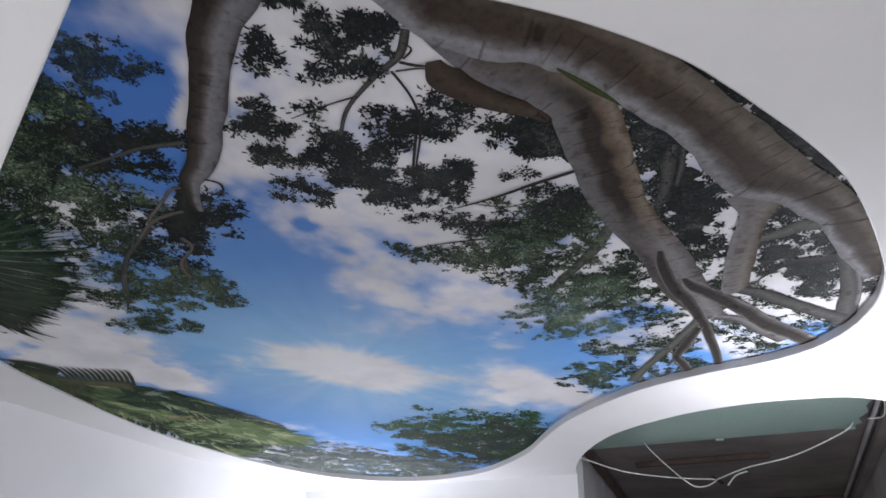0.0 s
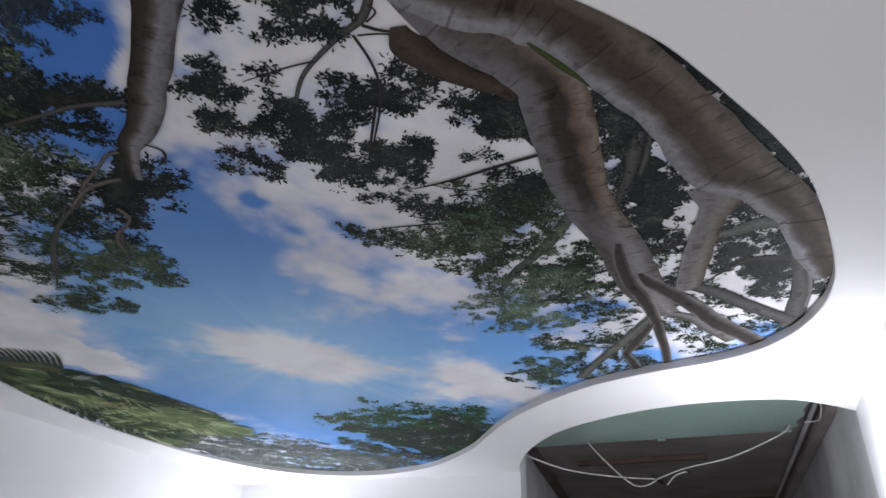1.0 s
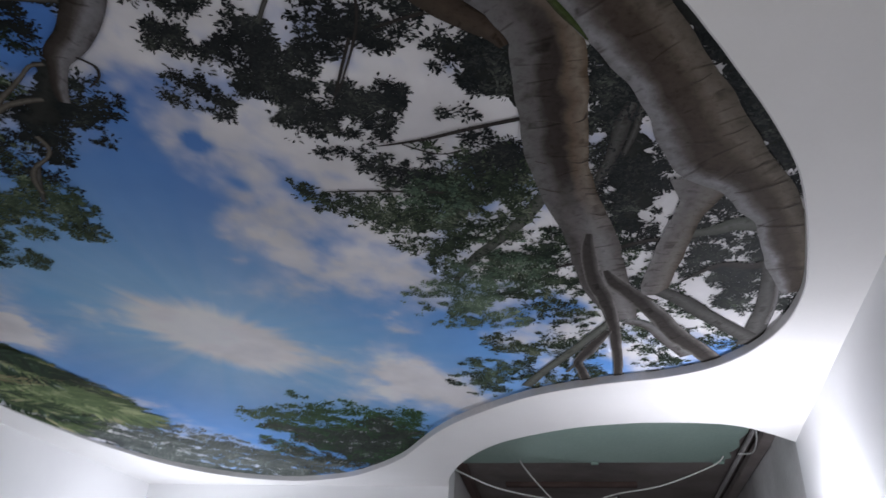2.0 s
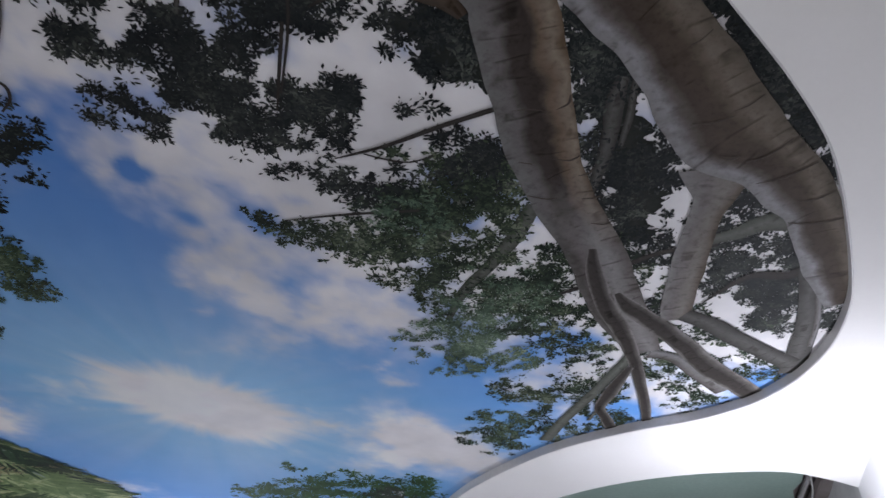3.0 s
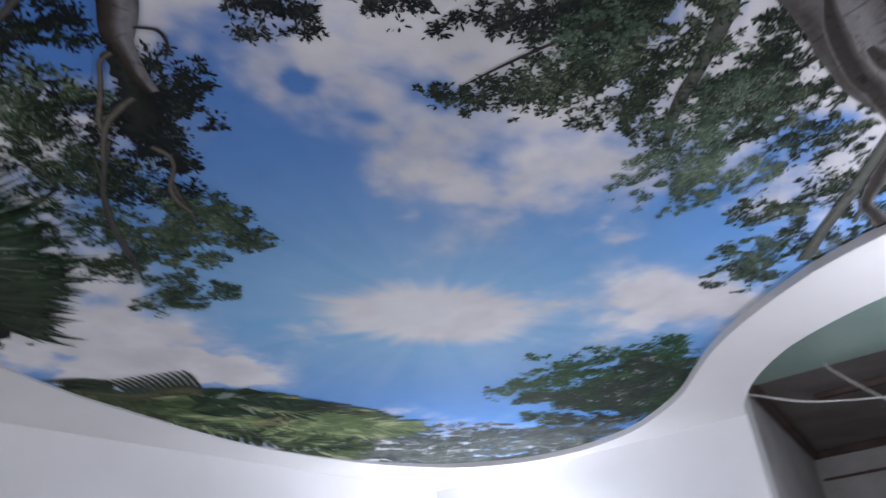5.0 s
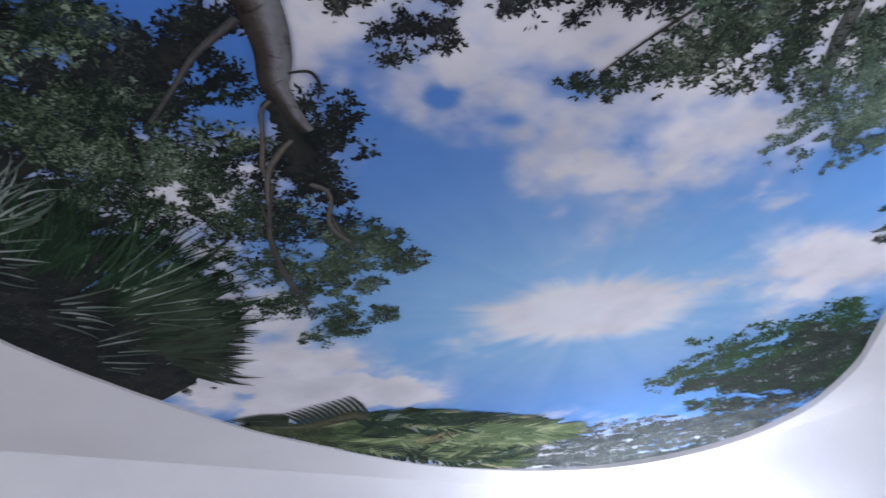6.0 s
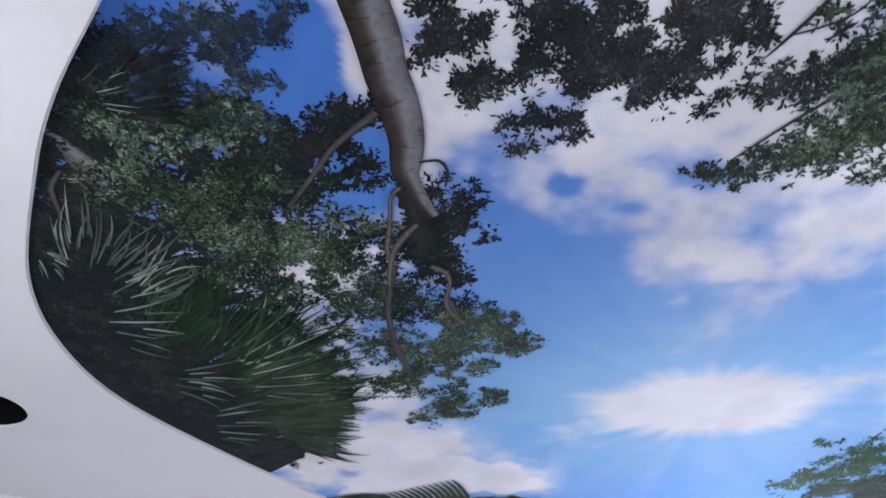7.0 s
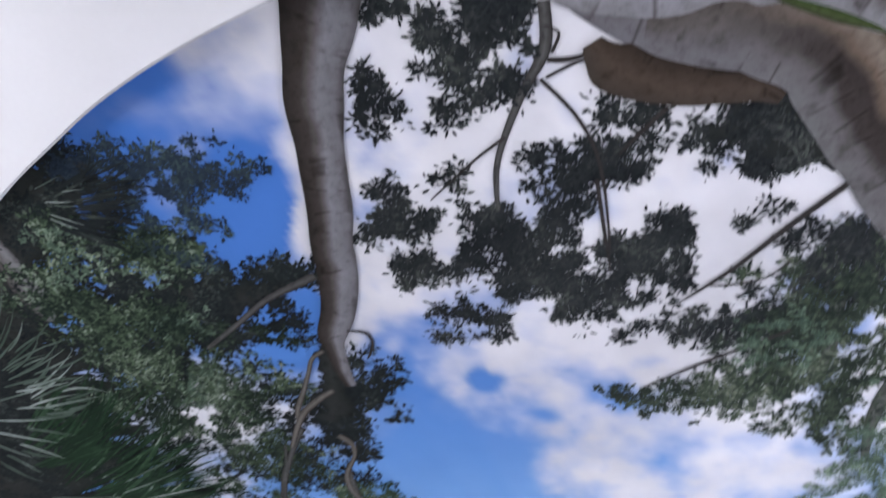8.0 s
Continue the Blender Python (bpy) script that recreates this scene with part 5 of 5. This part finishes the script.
limb("thicket", thicket, 0.0003, [(0.47, 1.15, 0.054), (0.57, 1.22, 0.066), (0.7, 1.32, 0.09)])
limb("twig", bark_lit, 0.0039, [(-0.930, 2.046, 0.0192), (-0.912, 2.093, 0.0192), (-0.926, 2.140, 0.0130), (-0.977, 2.206, 0.0161), (-0.998, 2.270, 0.0211), (-0.992, 2.344, 0.0211)])
limb("twig", bark_dim, 0.0039, [(-1.089, 2.045, 0.008), (-1.119, 2.107, 0.010), (-1.143, 2.162, 0.006)])
limb("twig", bark_dim, 0.0038, [(-0.958, 2.169, 0.012), (-0.982, 2.258, 0.017), (-0.994, 2.329, 0.018), (-1.002, 2.396, 0.009)])
limb("moss", moss_green, 0.0056, [(0.214, 1.217, 0.006), (0.258, 1.247, 0.015), (0.311, 1.284, 0.019), (0.358, 1.316, 0.011), (0.387, 1.339, 0.004)])
limb("crease", bark_crease, 0.0057, [(0.658, 1.399, 0.0012), (0.675, 1.381, 0.0036), (0.687, 1.355, 0.0024)])
limb("crease", bark_crease, 0.0057, [(0.819, 1.540, 0.0018), (0.843, 1.518, 0.0042), (0.859, 1.486, 0.0036)])
limb("crease", bark_crease, 0.0057, [(0.747, 1.587, 0.0030), (0.790, 1.579, 0.0054), (0.827, 1.551, 0.0024)])
limb("crease", bark_crease, 0.0057, [(0.915, 1.679, 0.0024), (0.955, 1.650, 0.0048), (0.981, 1.592, 0.0048)])
limb("crease", bark_crease, 0.0057, [(0.973, 1.743, 0.0024), (1.030, 1.710, 0.0072), (1.075, 1.651, 0.0048)])
limb("crease", bark_crease, 0.0057, [(1.121, 1.865, 0.0024), (1.191, 1.857, 0.0084), (1.248, 1.820, 0.0066)])
limb("crease", bark_crease, 0.0057, [(1.098, 1.788, 0.0024), (1.138, 1.772, 0.0066), (1.169, 1.733, 0.0048)])
limb("crease", bark_crease, 0.0057, [(0.852, 1.674, 0.0060), (0.877, 1.676, 0.0126), (0.896, 1.662, 0.0042)])
limb("crease", bark_crease, 0.0057, [(0.483, 1.741, 0.0018), (0.521, 1.739, 0.0054), (0.541, 1.718, 0.0042)])
limb("crease", bark_crease, 0.0057, [(0.449, 1.597, 0.0012), (0.470, 1.576, 0.0060), (0.468, 1.551, 0.0024)])
limb("crease", bark_crease, 0.0057, [(0.555, 1.786, 0.0024), (0.577, 1.772, 0.0054), (0.580, 1.752, 0.0024)])
limb("crease", bark_crease, 0.0057, [(0.358, 1.615, 0.0012), (0.396, 1.605, 0.0030), (0.431, 1.604, 0.0018)])
limb("crease", bark_crease, 0.0057, [(0.407, 1.765, 0.0024), (0.439, 1.766, 0.0042)])
limb("crease", bark_crease, 0.0057, [(0.586, 1.863, 0.0018), (0.612, 1.857, 0.0060), (0.629, 1.846, 0.0036)])
limb("crease", bark_crease, 0.0057, [(0.637, 1.951, 0.0024), (0.672, 1.949, 0.0066), (0.687, 1.933, 0.0036)])
limb("crease", bark_crease, 0.0057, [(0.454, 1.875, 0.0024), (0.503, 1.879, 0.0048), (0.527, 1.870, 0.0018)])
limb("limb", bark_dim, 0.0013, [(0.604, 1.895, 0.015), (0.599, 1.762, 0.030), (0.587, 1.655, 0.038), (0.565, 1.546, 0.040), (0.562, 1.492, 0.024)])
limb("limb", bark_dim, 0.0013, [(0.621, 1.681, 0.013), (0.611, 1.596, 0.018), (0.593, 1.513, 0.016), (0.583, 1.461, 0.011)])
limb("thicket", thicket, 0.0003, [(-1.247, 1.138, 0.077), (-1.396, 1.305, 0.163), (-1.566, 1.504, 0.338), (-1.601, 1.681, 0.425), (-1.643, 1.886, 0.318), (-1.634, 2.041, 0.160)])
limb("thicket", thicket, 0.0004, [(0.128, 1.366, 0.028), (0.166, 1.423, 0.092), (0.219, 1.472, 0.106), (0.274, 1.538, 0.060), (0.302, 1.582, 0.019)])
limb("palm_stem", palm_dry, 0.0055, [(-2.185, 3.473, 0.031), (-2.046, 3.603, 0.064), (-1.892, 3.635, 0.095), (-1.779, 3.639, 0.124), (-1.765, 3.725, 0.061)])
limb("palm_blade", palm_dark, 0.0052, [(-2.037, 3.616, 0.022), (-2.014, 3.490, 0.022), (-2.018, 3.383, 0.006)])
limb("palm_blade", palm_dark, 0.0052, [(-2.010, 3.619, 0.022), (-1.985, 3.491, 0.021), (-1.988, 3.386, 0.007)])
limb("palm_blade", palm_dark, 0.0052, [(-1.982, 3.622, 0.021), (-1.957, 3.491, 0.021), (-1.959, 3.388, 0.007)])
limb("palm_blade", palm_dark, 0.0052, [(-1.955, 3.625, 0.021), (-1.928, 3.492, 0.021), (-1.929, 3.391, 0.006)])
limb("palm_blade", palm_dark, 0.0052, [(-1.928, 3.628, 0.020), (-1.899, 3.493, 0.020), (-1.899, 3.393, 0.006)])
limb("palm_blade", palm_dark, 0.0052, [(-1.901, 3.631, 0.021), (-1.870, 3.494, 0.021), (-1.870, 3.396, 0.007)])
limb("palm_blade", palm_dark, 0.0052, [(-1.874, 3.634, 0.021), (-1.842, 3.495, 0.020), (-1.840, 3.398, 0.006)])
limb("palm_blade", palm_dark, 0.0052, [(-1.846, 3.637, 0.019), (-1.813, 3.496, 0.020), (-1.811, 3.401, 0.006)])
limb("palm_blade", palm_dark, 0.0052, [(-1.819, 3.640, 0.018), (-1.785, 3.497, 0.019), (-1.781, 3.403, 0.006)])
limb("palm_blade", palm_dark, 0.0052, [(-1.792, 3.643, 0.018), (-1.757, 3.497, 0.018), (-1.752, 3.406, 0.006)])
limb("palm_blade", palm_dark, 0.0052, [(-1.765, 3.646, 0.018), (-1.728, 3.498, 0.018), (-1.723, 3.408, 0.006)])
limb("palm_blade", palm_dark, 0.0052, [(-1.738, 3.649, 0.017), (-1.700, 3.499, 0.018), (-1.693, 3.411, 0.006)])
limb("palm_blade", palm_dark, 0.0052, [(-1.711, 3.652, 0.017), (-1.672, 3.500, 0.018), (-1.664, 3.413, 0.006)])
limb("palm_blade", palm_dark, 0.0052, [(-2.02, 3.44, 0.04), (-2.09, 3.35, 0.03), (-2.27, 3.28, 0.006)])
limb("palm_blade", palm_dark, 0.0052, [(-2.03, 3.46, 0.025), (-2.12, 3.36, 0.03), (-2.25, 3.31, 0.008)])
limb("palm_blade", palm_dark, 0.0052, [(-2.04, 3.48, 0.04), (-2.14, 3.37, 0.03), (-2.23, 3.34, 0.006)])
limb("palm_blade", palm_dark, 0.0052, [(-2.06, 3.5, 0.025), (-2.17, 3.38, 0.02), (-2.21, 3.36, 0.008)])
limb("palm_blade", palm_dark, 0.0052, [(-2.07, 3.52, 0.026), (-2.19, 3.38, 0.02), (-2.19, 3.39, 0.004)])
limb("palm_blade", palm_dark, 0.0052, [(-2.08, 3.54, 0.025), (-2.22, 3.39, 0.03), (-2.17, 3.42, 0.01)])


def foliage(clumps, material, size, near, far, label, per=8, ragged=1.3, slim=0.38, fill=2.0, patchy=15.0):
    """Printed leaves: sprigs of small pointed leaves scattered through uneven clumps, each leaf its own flat piece."""
    for e in clumps:
        area = math.pi * abs(e[2] * e[5] - e[3] * e[4])
        count = max(4, int(fill * e[6] * area / (per * 0.7 * size * size * slim)))
        r, a = np.sqrt(rng.random(count * 3)) * 1.38, rng.random(count * 3) * math.tau
        cx, cy = e[0] + r * (np.cos(a) * e[2] + np.sin(a) * e[4]), e[1] + r * (np.cos(a) * e[3] + np.sin(a) * e[5])
        patch = 1.1 * clouded(cx, cy, patchy, 3, 50) + 0.75 * clouded(cx, cy, patchy * 3.1, 2, 57) + 0.36 * (1 - r) + ragged * 0.16 * rng.random(len(cx))
        pick = np.argsort(-patch)[:count]
        hub_x, hub_y = np.repeat(cx[pick], per), np.repeat(cy[pick], per)
        ang = np.tile(np.arange(per) * math.tau / per, count) + np.repeat(rng.uniform(0, 6.3, count), per) + rng.normal(0, 0.35, count * per)
        off = size * rng.uniform(0.3, 1.0, count * per) * np.repeat(rng.choice((0.8, 1.0, 1.9), count), per)
        lx, ly = hub_x + np.cos(ang) * off, hub_y + np.sin(ang) * off
        ang = ang + rng.normal(0, 0.3, count * per)
        ok = inside(lx, ly)
        if material is leaf_palm:
            ok &= ly > np.interp(lx, *CREST)
        lx, ly, ang = lx[ok], ly[ok], ang[ok]
        n = len(lx)
        if not n:
            continue
        ln = size * rng.uniform(0.5, 1.4, n)
        wd = ln * slim * rng.uniform(0.7, 1.3, n)
        z = FILM - near - (far - near) * rng.permutation(n) / n
        ca, sa = np.cos(ang), np.sin(ang)
        shape = ((-0.5, 0.0), (-0.1, 0.5), (0.22, 0.4), (0.5, 0.0), (0.2, -0.42), (-0.12, -0.5))
        pts = [np.stack([lx + ca * px * ln - sa * py * wd, ly + sa * px * ln + ca * py * wd, z], -1) for px, py in shape]
        verts = np.stack(pts, 1).reshape(-1, 3)
        faces = np.arange(n * 6).reshape(n, 6)
        tagged(raw_part("foliage", verts.tolist(), faces.tolist(), material, film, label), kind="stuff")


foliage(CANOPY, leaf_dark, 0.015, 0.0005, 0.0021, "printed dark leaf clump against pale sky", patchy=13.0, slim=0.34, fill=2.9)
foliage(CANOPY_RIGHT, leaf_dark, 0.0145, 0.0005, 0.0021, "printed dark leaf clump between the limbs", patchy=13.0)
foliage(LOWER_RIGHT, leaf_dark, 0.015, 0.0005, 0.0021, "printed dark leaf clump by the great limb")
foliage(GREEN_RIGHT, leaf_green, 0.0155, 0.0005, 0.0021, "printed green leaf clump", patchy=13.5)
foliage(GREEN_LOW, leaf_green, 0.016, 0.0005, 0.0021, "printed green leaf clump near the far edge")
foliage(LIGHT_RIGHT, leaf_light, 0.0125, 0.00265, 0.0029, "printed sunlit pale green leaf clump")
foliage(LEFT_SHADE, leaf_shade, 0.0155, 0.0005, 0.0012, "printed deep shade leaf clump", patchy=10.0)
foliage(LEFT_BLUE, leaf_blue, 0.0125, 0.0013, 0.0021, "printed blue-green airy leaf clump", ragged=1.6, patchy=14.0, fill=2.2)
foliage(LEFT_GREEN, leaf_left, 0.0145, 0.0013, 0.0021, "printed green undergrowth leaf clump", patchy=9.0)
foliage(LEFT_LIGHT, leaf_crown, 0.015, 0.0024, 0.0032, "printed sunlit leaf clump")
foliage(LEFT_PALE, leaf_light, 0.0115, 0.00215, 0.0024, "printed pale highlights in the undergrowth", patchy=14.0)
foliage(PALM_BASE, leaf_palm, 0.03, 0.0005, 0.002, "printed olive palm thicket")
foliage(FAR_TREE, leaf_far, 0.026, 0.0005, 0.002, "printed green tree crown near the far edge")
foliage(FAR_SHADE, leaf_wood_dark, 0.024, 0.0021, 0.0026, "printed dark underside of the far tree")
foliage(FAR_WOOD, leaf_wood, 0.026, 0.0005, 0.002, "printed hazy far woodland")


def fan(material, depth, x, y, a0, a1, l0, l1, l2, count, w0, w1, w2):
    """A printed palm frond: long blades spread from one point."""
    verts, faces = [], []
    for k in range(count):
        s = (k + rng.uniform(-0.4, 0.4)) / max(count - 1, 1)
        a = radians(a0 + (a1 - a0) * s)
        full = (l0 * (1 - s) * (1 - 2 * s) + 4 * l1 * s * (1 - s) + l2 * s * (2 * s - 1)) * rng.uniform(0.75, 1.1)
        width = w0 * (1 - s) * (1 - 2 * s) + 4 * w1 * s * (1 - s) + w2 * s * (2 * s - 1)
        start = full * rng.uniform(0.4, 0.75)
        if y > 3.3 and y + math.sin(a) * start < np.interp(x + math.cos(a) * start, *CREST):
            continue
        while y > 3.3 and full > start and y + math.sin(a) * full < np.interp(x + math.cos(a) * full, *CREST):
            full -= 0.02
        full += 0.09 * rng.random() ** 3 * (y > 3.3)
        bend = rng.normal(0, 0.06)
        z = FILM - depth - 0.0002 * k / count
        left, right = [], []
        for j in range(6):
            r = start + (full - start) * j / 5
            b = a + bend * (j / 5) ** 2
            c = Vector((x + math.cos(b) * r, y + math.sin(b) * r, z))
            w = width * 0.5 * math.sin(math.pi * min(0.94, 0.2 + 0.75 * j / 5)) * (1 - 0.6 * (j / 5) ** 2)
            n = Vector((-math.sin(b), math.cos(b), 0)) * w
            left.append(c + n)
            right.append(c - n)
        base = len(verts)
        verts += left + right[::-1]
        faces.append(tuple(range(base, base + 12)))
    verts = [tuple(v) for v in verts]
    return tagged(raw_part("palm_frond", verts, faces, material, film, "printed palm frond with long narrow blades"), kind="stuff")


def feather(material, depth, points, count):
    """A printed feather frond: a thin rib with short blades leaning off on both sides."""
    line = spline(points, 12)
    verts, faces = [], []
    for k in range(count):
        i = min(int((k + 0.5) / count * (len(line) - 1)), len(line) - 2)
        p, q = Vector(line[i][:2]), Vector(line[i + 1][:2])
        d = (q - p).normalized()
        for sign in (-1, 1):
            reach_out = line[i][2] * rng.uniform(0.75, 1.1) * (1 - 0.5 * (k / count) ** 2)
            tip = p + Vector((-d.y, d.x)) * sign * reach_out * 0.5 + d * reach_out * rng.uniform(0.45, 0.65)
            if tip.y < np.interp(tip.x, *CREST) - 0.015:
                tip.y = float(np.interp(tip.x, *CREST)) + rng.uniform(-0.06, 0.03)
            run = (tip - p).normalized()
            wide = Vector((-run.y, run.x)) * reach_out * 0.055
            z = FILM - depth - 0.0003 * k / count - 0.0001 * (sign > 0)
            mid = p.lerp(tip, 0.45)
            base = len(verts)
            verts += [(c.x, c.y, z) for c in (p, mid + wide, tip, mid - wide)]
            faces.append((base, base + 1, base + 2, base + 3))
    return tagged(raw_part("palm_frond", verts, faces, material, film, "printed feathery palm frond"), kind="stuff")


fan(palm_pale, 0.005, -1.84, 1.64, -52, 5, 0.40, 0.47, 0.36, 30, 0.0070, 0.0063, 0.0096)
fan(palm_pale, 0.0051, -1.8, 1.73, -25, 16, 0.40, 0.35, 0.27, 12, 0.0063, 0.0093, 0.0134)
fan(palm_pale, 0.005, -1.99, 1.68, -0, 75, 0.46, 0.35, 0.36, 10, 0.0080, 0.0118, 0.0131)
fan(palm_pale, 0.005, -1.75, 1.42, 70, 134, 0.11, 0.14, 0.19, 7, 0.0132, 0.0097, 0.0078)
fan(palm_pale, 0.0053, -2.0, 2.18, -15, 44, 0.77, 0.63, 0.56, 10, 0.0060, 0.0094, 0.0127)
fan(palm_pale, 0.0053, -2.08, 2.03, 18, 73, 0.39, 0.35, 0.38, 9, 0.0136, 0.0163, 0.0164)
fan(palm_pale, 0.0053, -2.31, 2.33, 8, 63, 0.48, 0.44, 0.47, 7, 0.0130, 0.0155, 0.0149)
fan(leaf_shade, 0.0046, -1.27, 1.19, -12, 46, 0.30, 0.27, 0.22, 50, 0.0061, 0.0076, 0.0106)
fan(palm_pale, 0.0047, -1.27, 1.16, -5, 61, 0.18, 0.15, 0.13, 7, 0.0029, 0.0037, 0.0045)
feather(palm_frond_lit, 0.0059, [(-1.72, 4.17, 0.261), (-1.42, 4.35, 0.3), (-1.23, 4.6, 0.26), (-0.95, 4.73, 0.06)], 30)
feather(palm_green, 0.0056, [(-1.8, 3.67, 0.307), (-1.72, 3.79, 0.244), (-1.62, 4.02, 0.089)], 16)
feather(palm_frond_lit, 0.0057, [(-2.05, 3.92, 0.271), (-1.95, 4.14, 0.512), (-1.81, 4.37, 0.162)], 18)
feather(palm_frond_lit, 0.0058, [(-1.73, 4.02, 0.249), (-1.54, 4.26, 0.411), (-1.3, 4.54, 0.669), (-0.93, 4.71, 0.182)], 34)
feather(palm_green, 0.0057, [(-1.93, 4.18, 0.323), (-1.78, 4.55, 0.447), (-1.6, 4.82, 0.412), (-1.43, 4.91, 0.17)], 24)
feather(palm_olive, 0.0057, [(-1.86, 4.78, 0.822), (-1.64, 4.95, 0.608), (-1.33, 4.96, 0.2)], 18)
feather(palm_rib, 0.006, [(-1.78, 4.31, 0.09), (-1.49, 4.19, 0.1), (-1.16, 4.13, 0.04)], 16)
fan(palm_olive, 0.005, -1.91, 3.64, 28, 66, 0.89, 0.99, 1.22, 36, 0.0914, 0.0928, 0.0852)
fan(palm_olive, 0.0051, -1.78, 4.16, 13, 49, 0.90, 0.94, 1.08, 30, 0.1061, 0.1136, 0.1100)
fan(palm_dark, 0.0053, -1.56, 3.99, -4, 49, 0.55, 0.51, 0.59, 18, 0.0307, 0.0354, 0.0343)
fan(palm_olive, 0.0049, -2.15, 3.46, 38, 77, 0.64, 0.73, 0.91, 24, 0.0896, 0.0858, 0.0762)
fan(palm_olive, 0.0052, -2.17, 4.31, -14, 41, 0.97, 0.83, 0.88, 24, 0.0787, 0.1043, 0.1164)
fan(palm_dark, 0.0054, -2.07, 3.98, 19, 64, 0.76, 0.81, 1.00, 16, 0.0479, 0.0500, 0.0454)
feather(palm_green, 0.0062, [(-1.802, 3.780, 0.332), (-1.619, 3.825, 0.413), (-1.471, 3.947, 0.381), (-1.342, 4.141, 0.144)], 22)
feather(palm_green, 0.00625, [(-1.936, 3.905, 0.360), (-1.690, 3.962, 0.490), (-1.506, 4.160, 0.378), (-1.341, 4.215, 0.094)], 20)
feather(palm_frond_lit, 0.0063, [(-1.858, 4.488, 0.340), (-1.537, 4.538, 0.424), (-1.257, 4.604, 0.334), (-0.937, 4.716, 0.091)], 26)
feather(palm_frond_lit, 0.0063, [(-1.844, 4.134, 0.194), (-1.683, 4.336, 0.314), (-1.441, 4.384, 0.285), (-1.154, 4.216, 0.071)], 18)
feather(palm_rib, 0.0064, [(-1.779, 4.260, 0.142), (-1.653, 4.271, 0.161), (-1.493, 4.276, 0.079)], 12)
feather(palm_dark, 0.0063, [(-2.173, 3.884, 0.239), (-2.043, 4.141, 0.340), (-1.912, 4.457, 0.333), (-1.753, 4.796, 0.123)], 20)
feather(palm_olive, 0.00635, [(-1.842, 4.673, 0.268), (-1.646, 4.716, 0.338), (-1.430, 4.702, 0.118)], 16)
fan(palm_green, 0.0047, -2.08, 2.17, -39, 23, 0.87, 0.78, 0.54, 120, 0.0078, 0.0098, 0.0190)
fan(palm_green, 0.0048, -2.08, 2.33, -30, 47, 0.86, 0.68, 0.53, 110, 0.0085, 0.0138, 0.0247)
fan(palm_green, 0.0046, -2.04, 1.97, -33, -3, 0.63, 0.59, 0.48, 60, 0.0080, 0.0087, 0.0124)
fan(palm_dark, 0.0052, -2.06, 2.49, 4, 78, 0.51, 0.45, 0.56, 70, 0.0188, 0.0256, 0.0240)
fan(palm_dark, 0.0049, -2.13, 2.3, -12, 57, 0.79, 0.64, 0.62, 60, 0.0135, 0.0193, 0.0248)
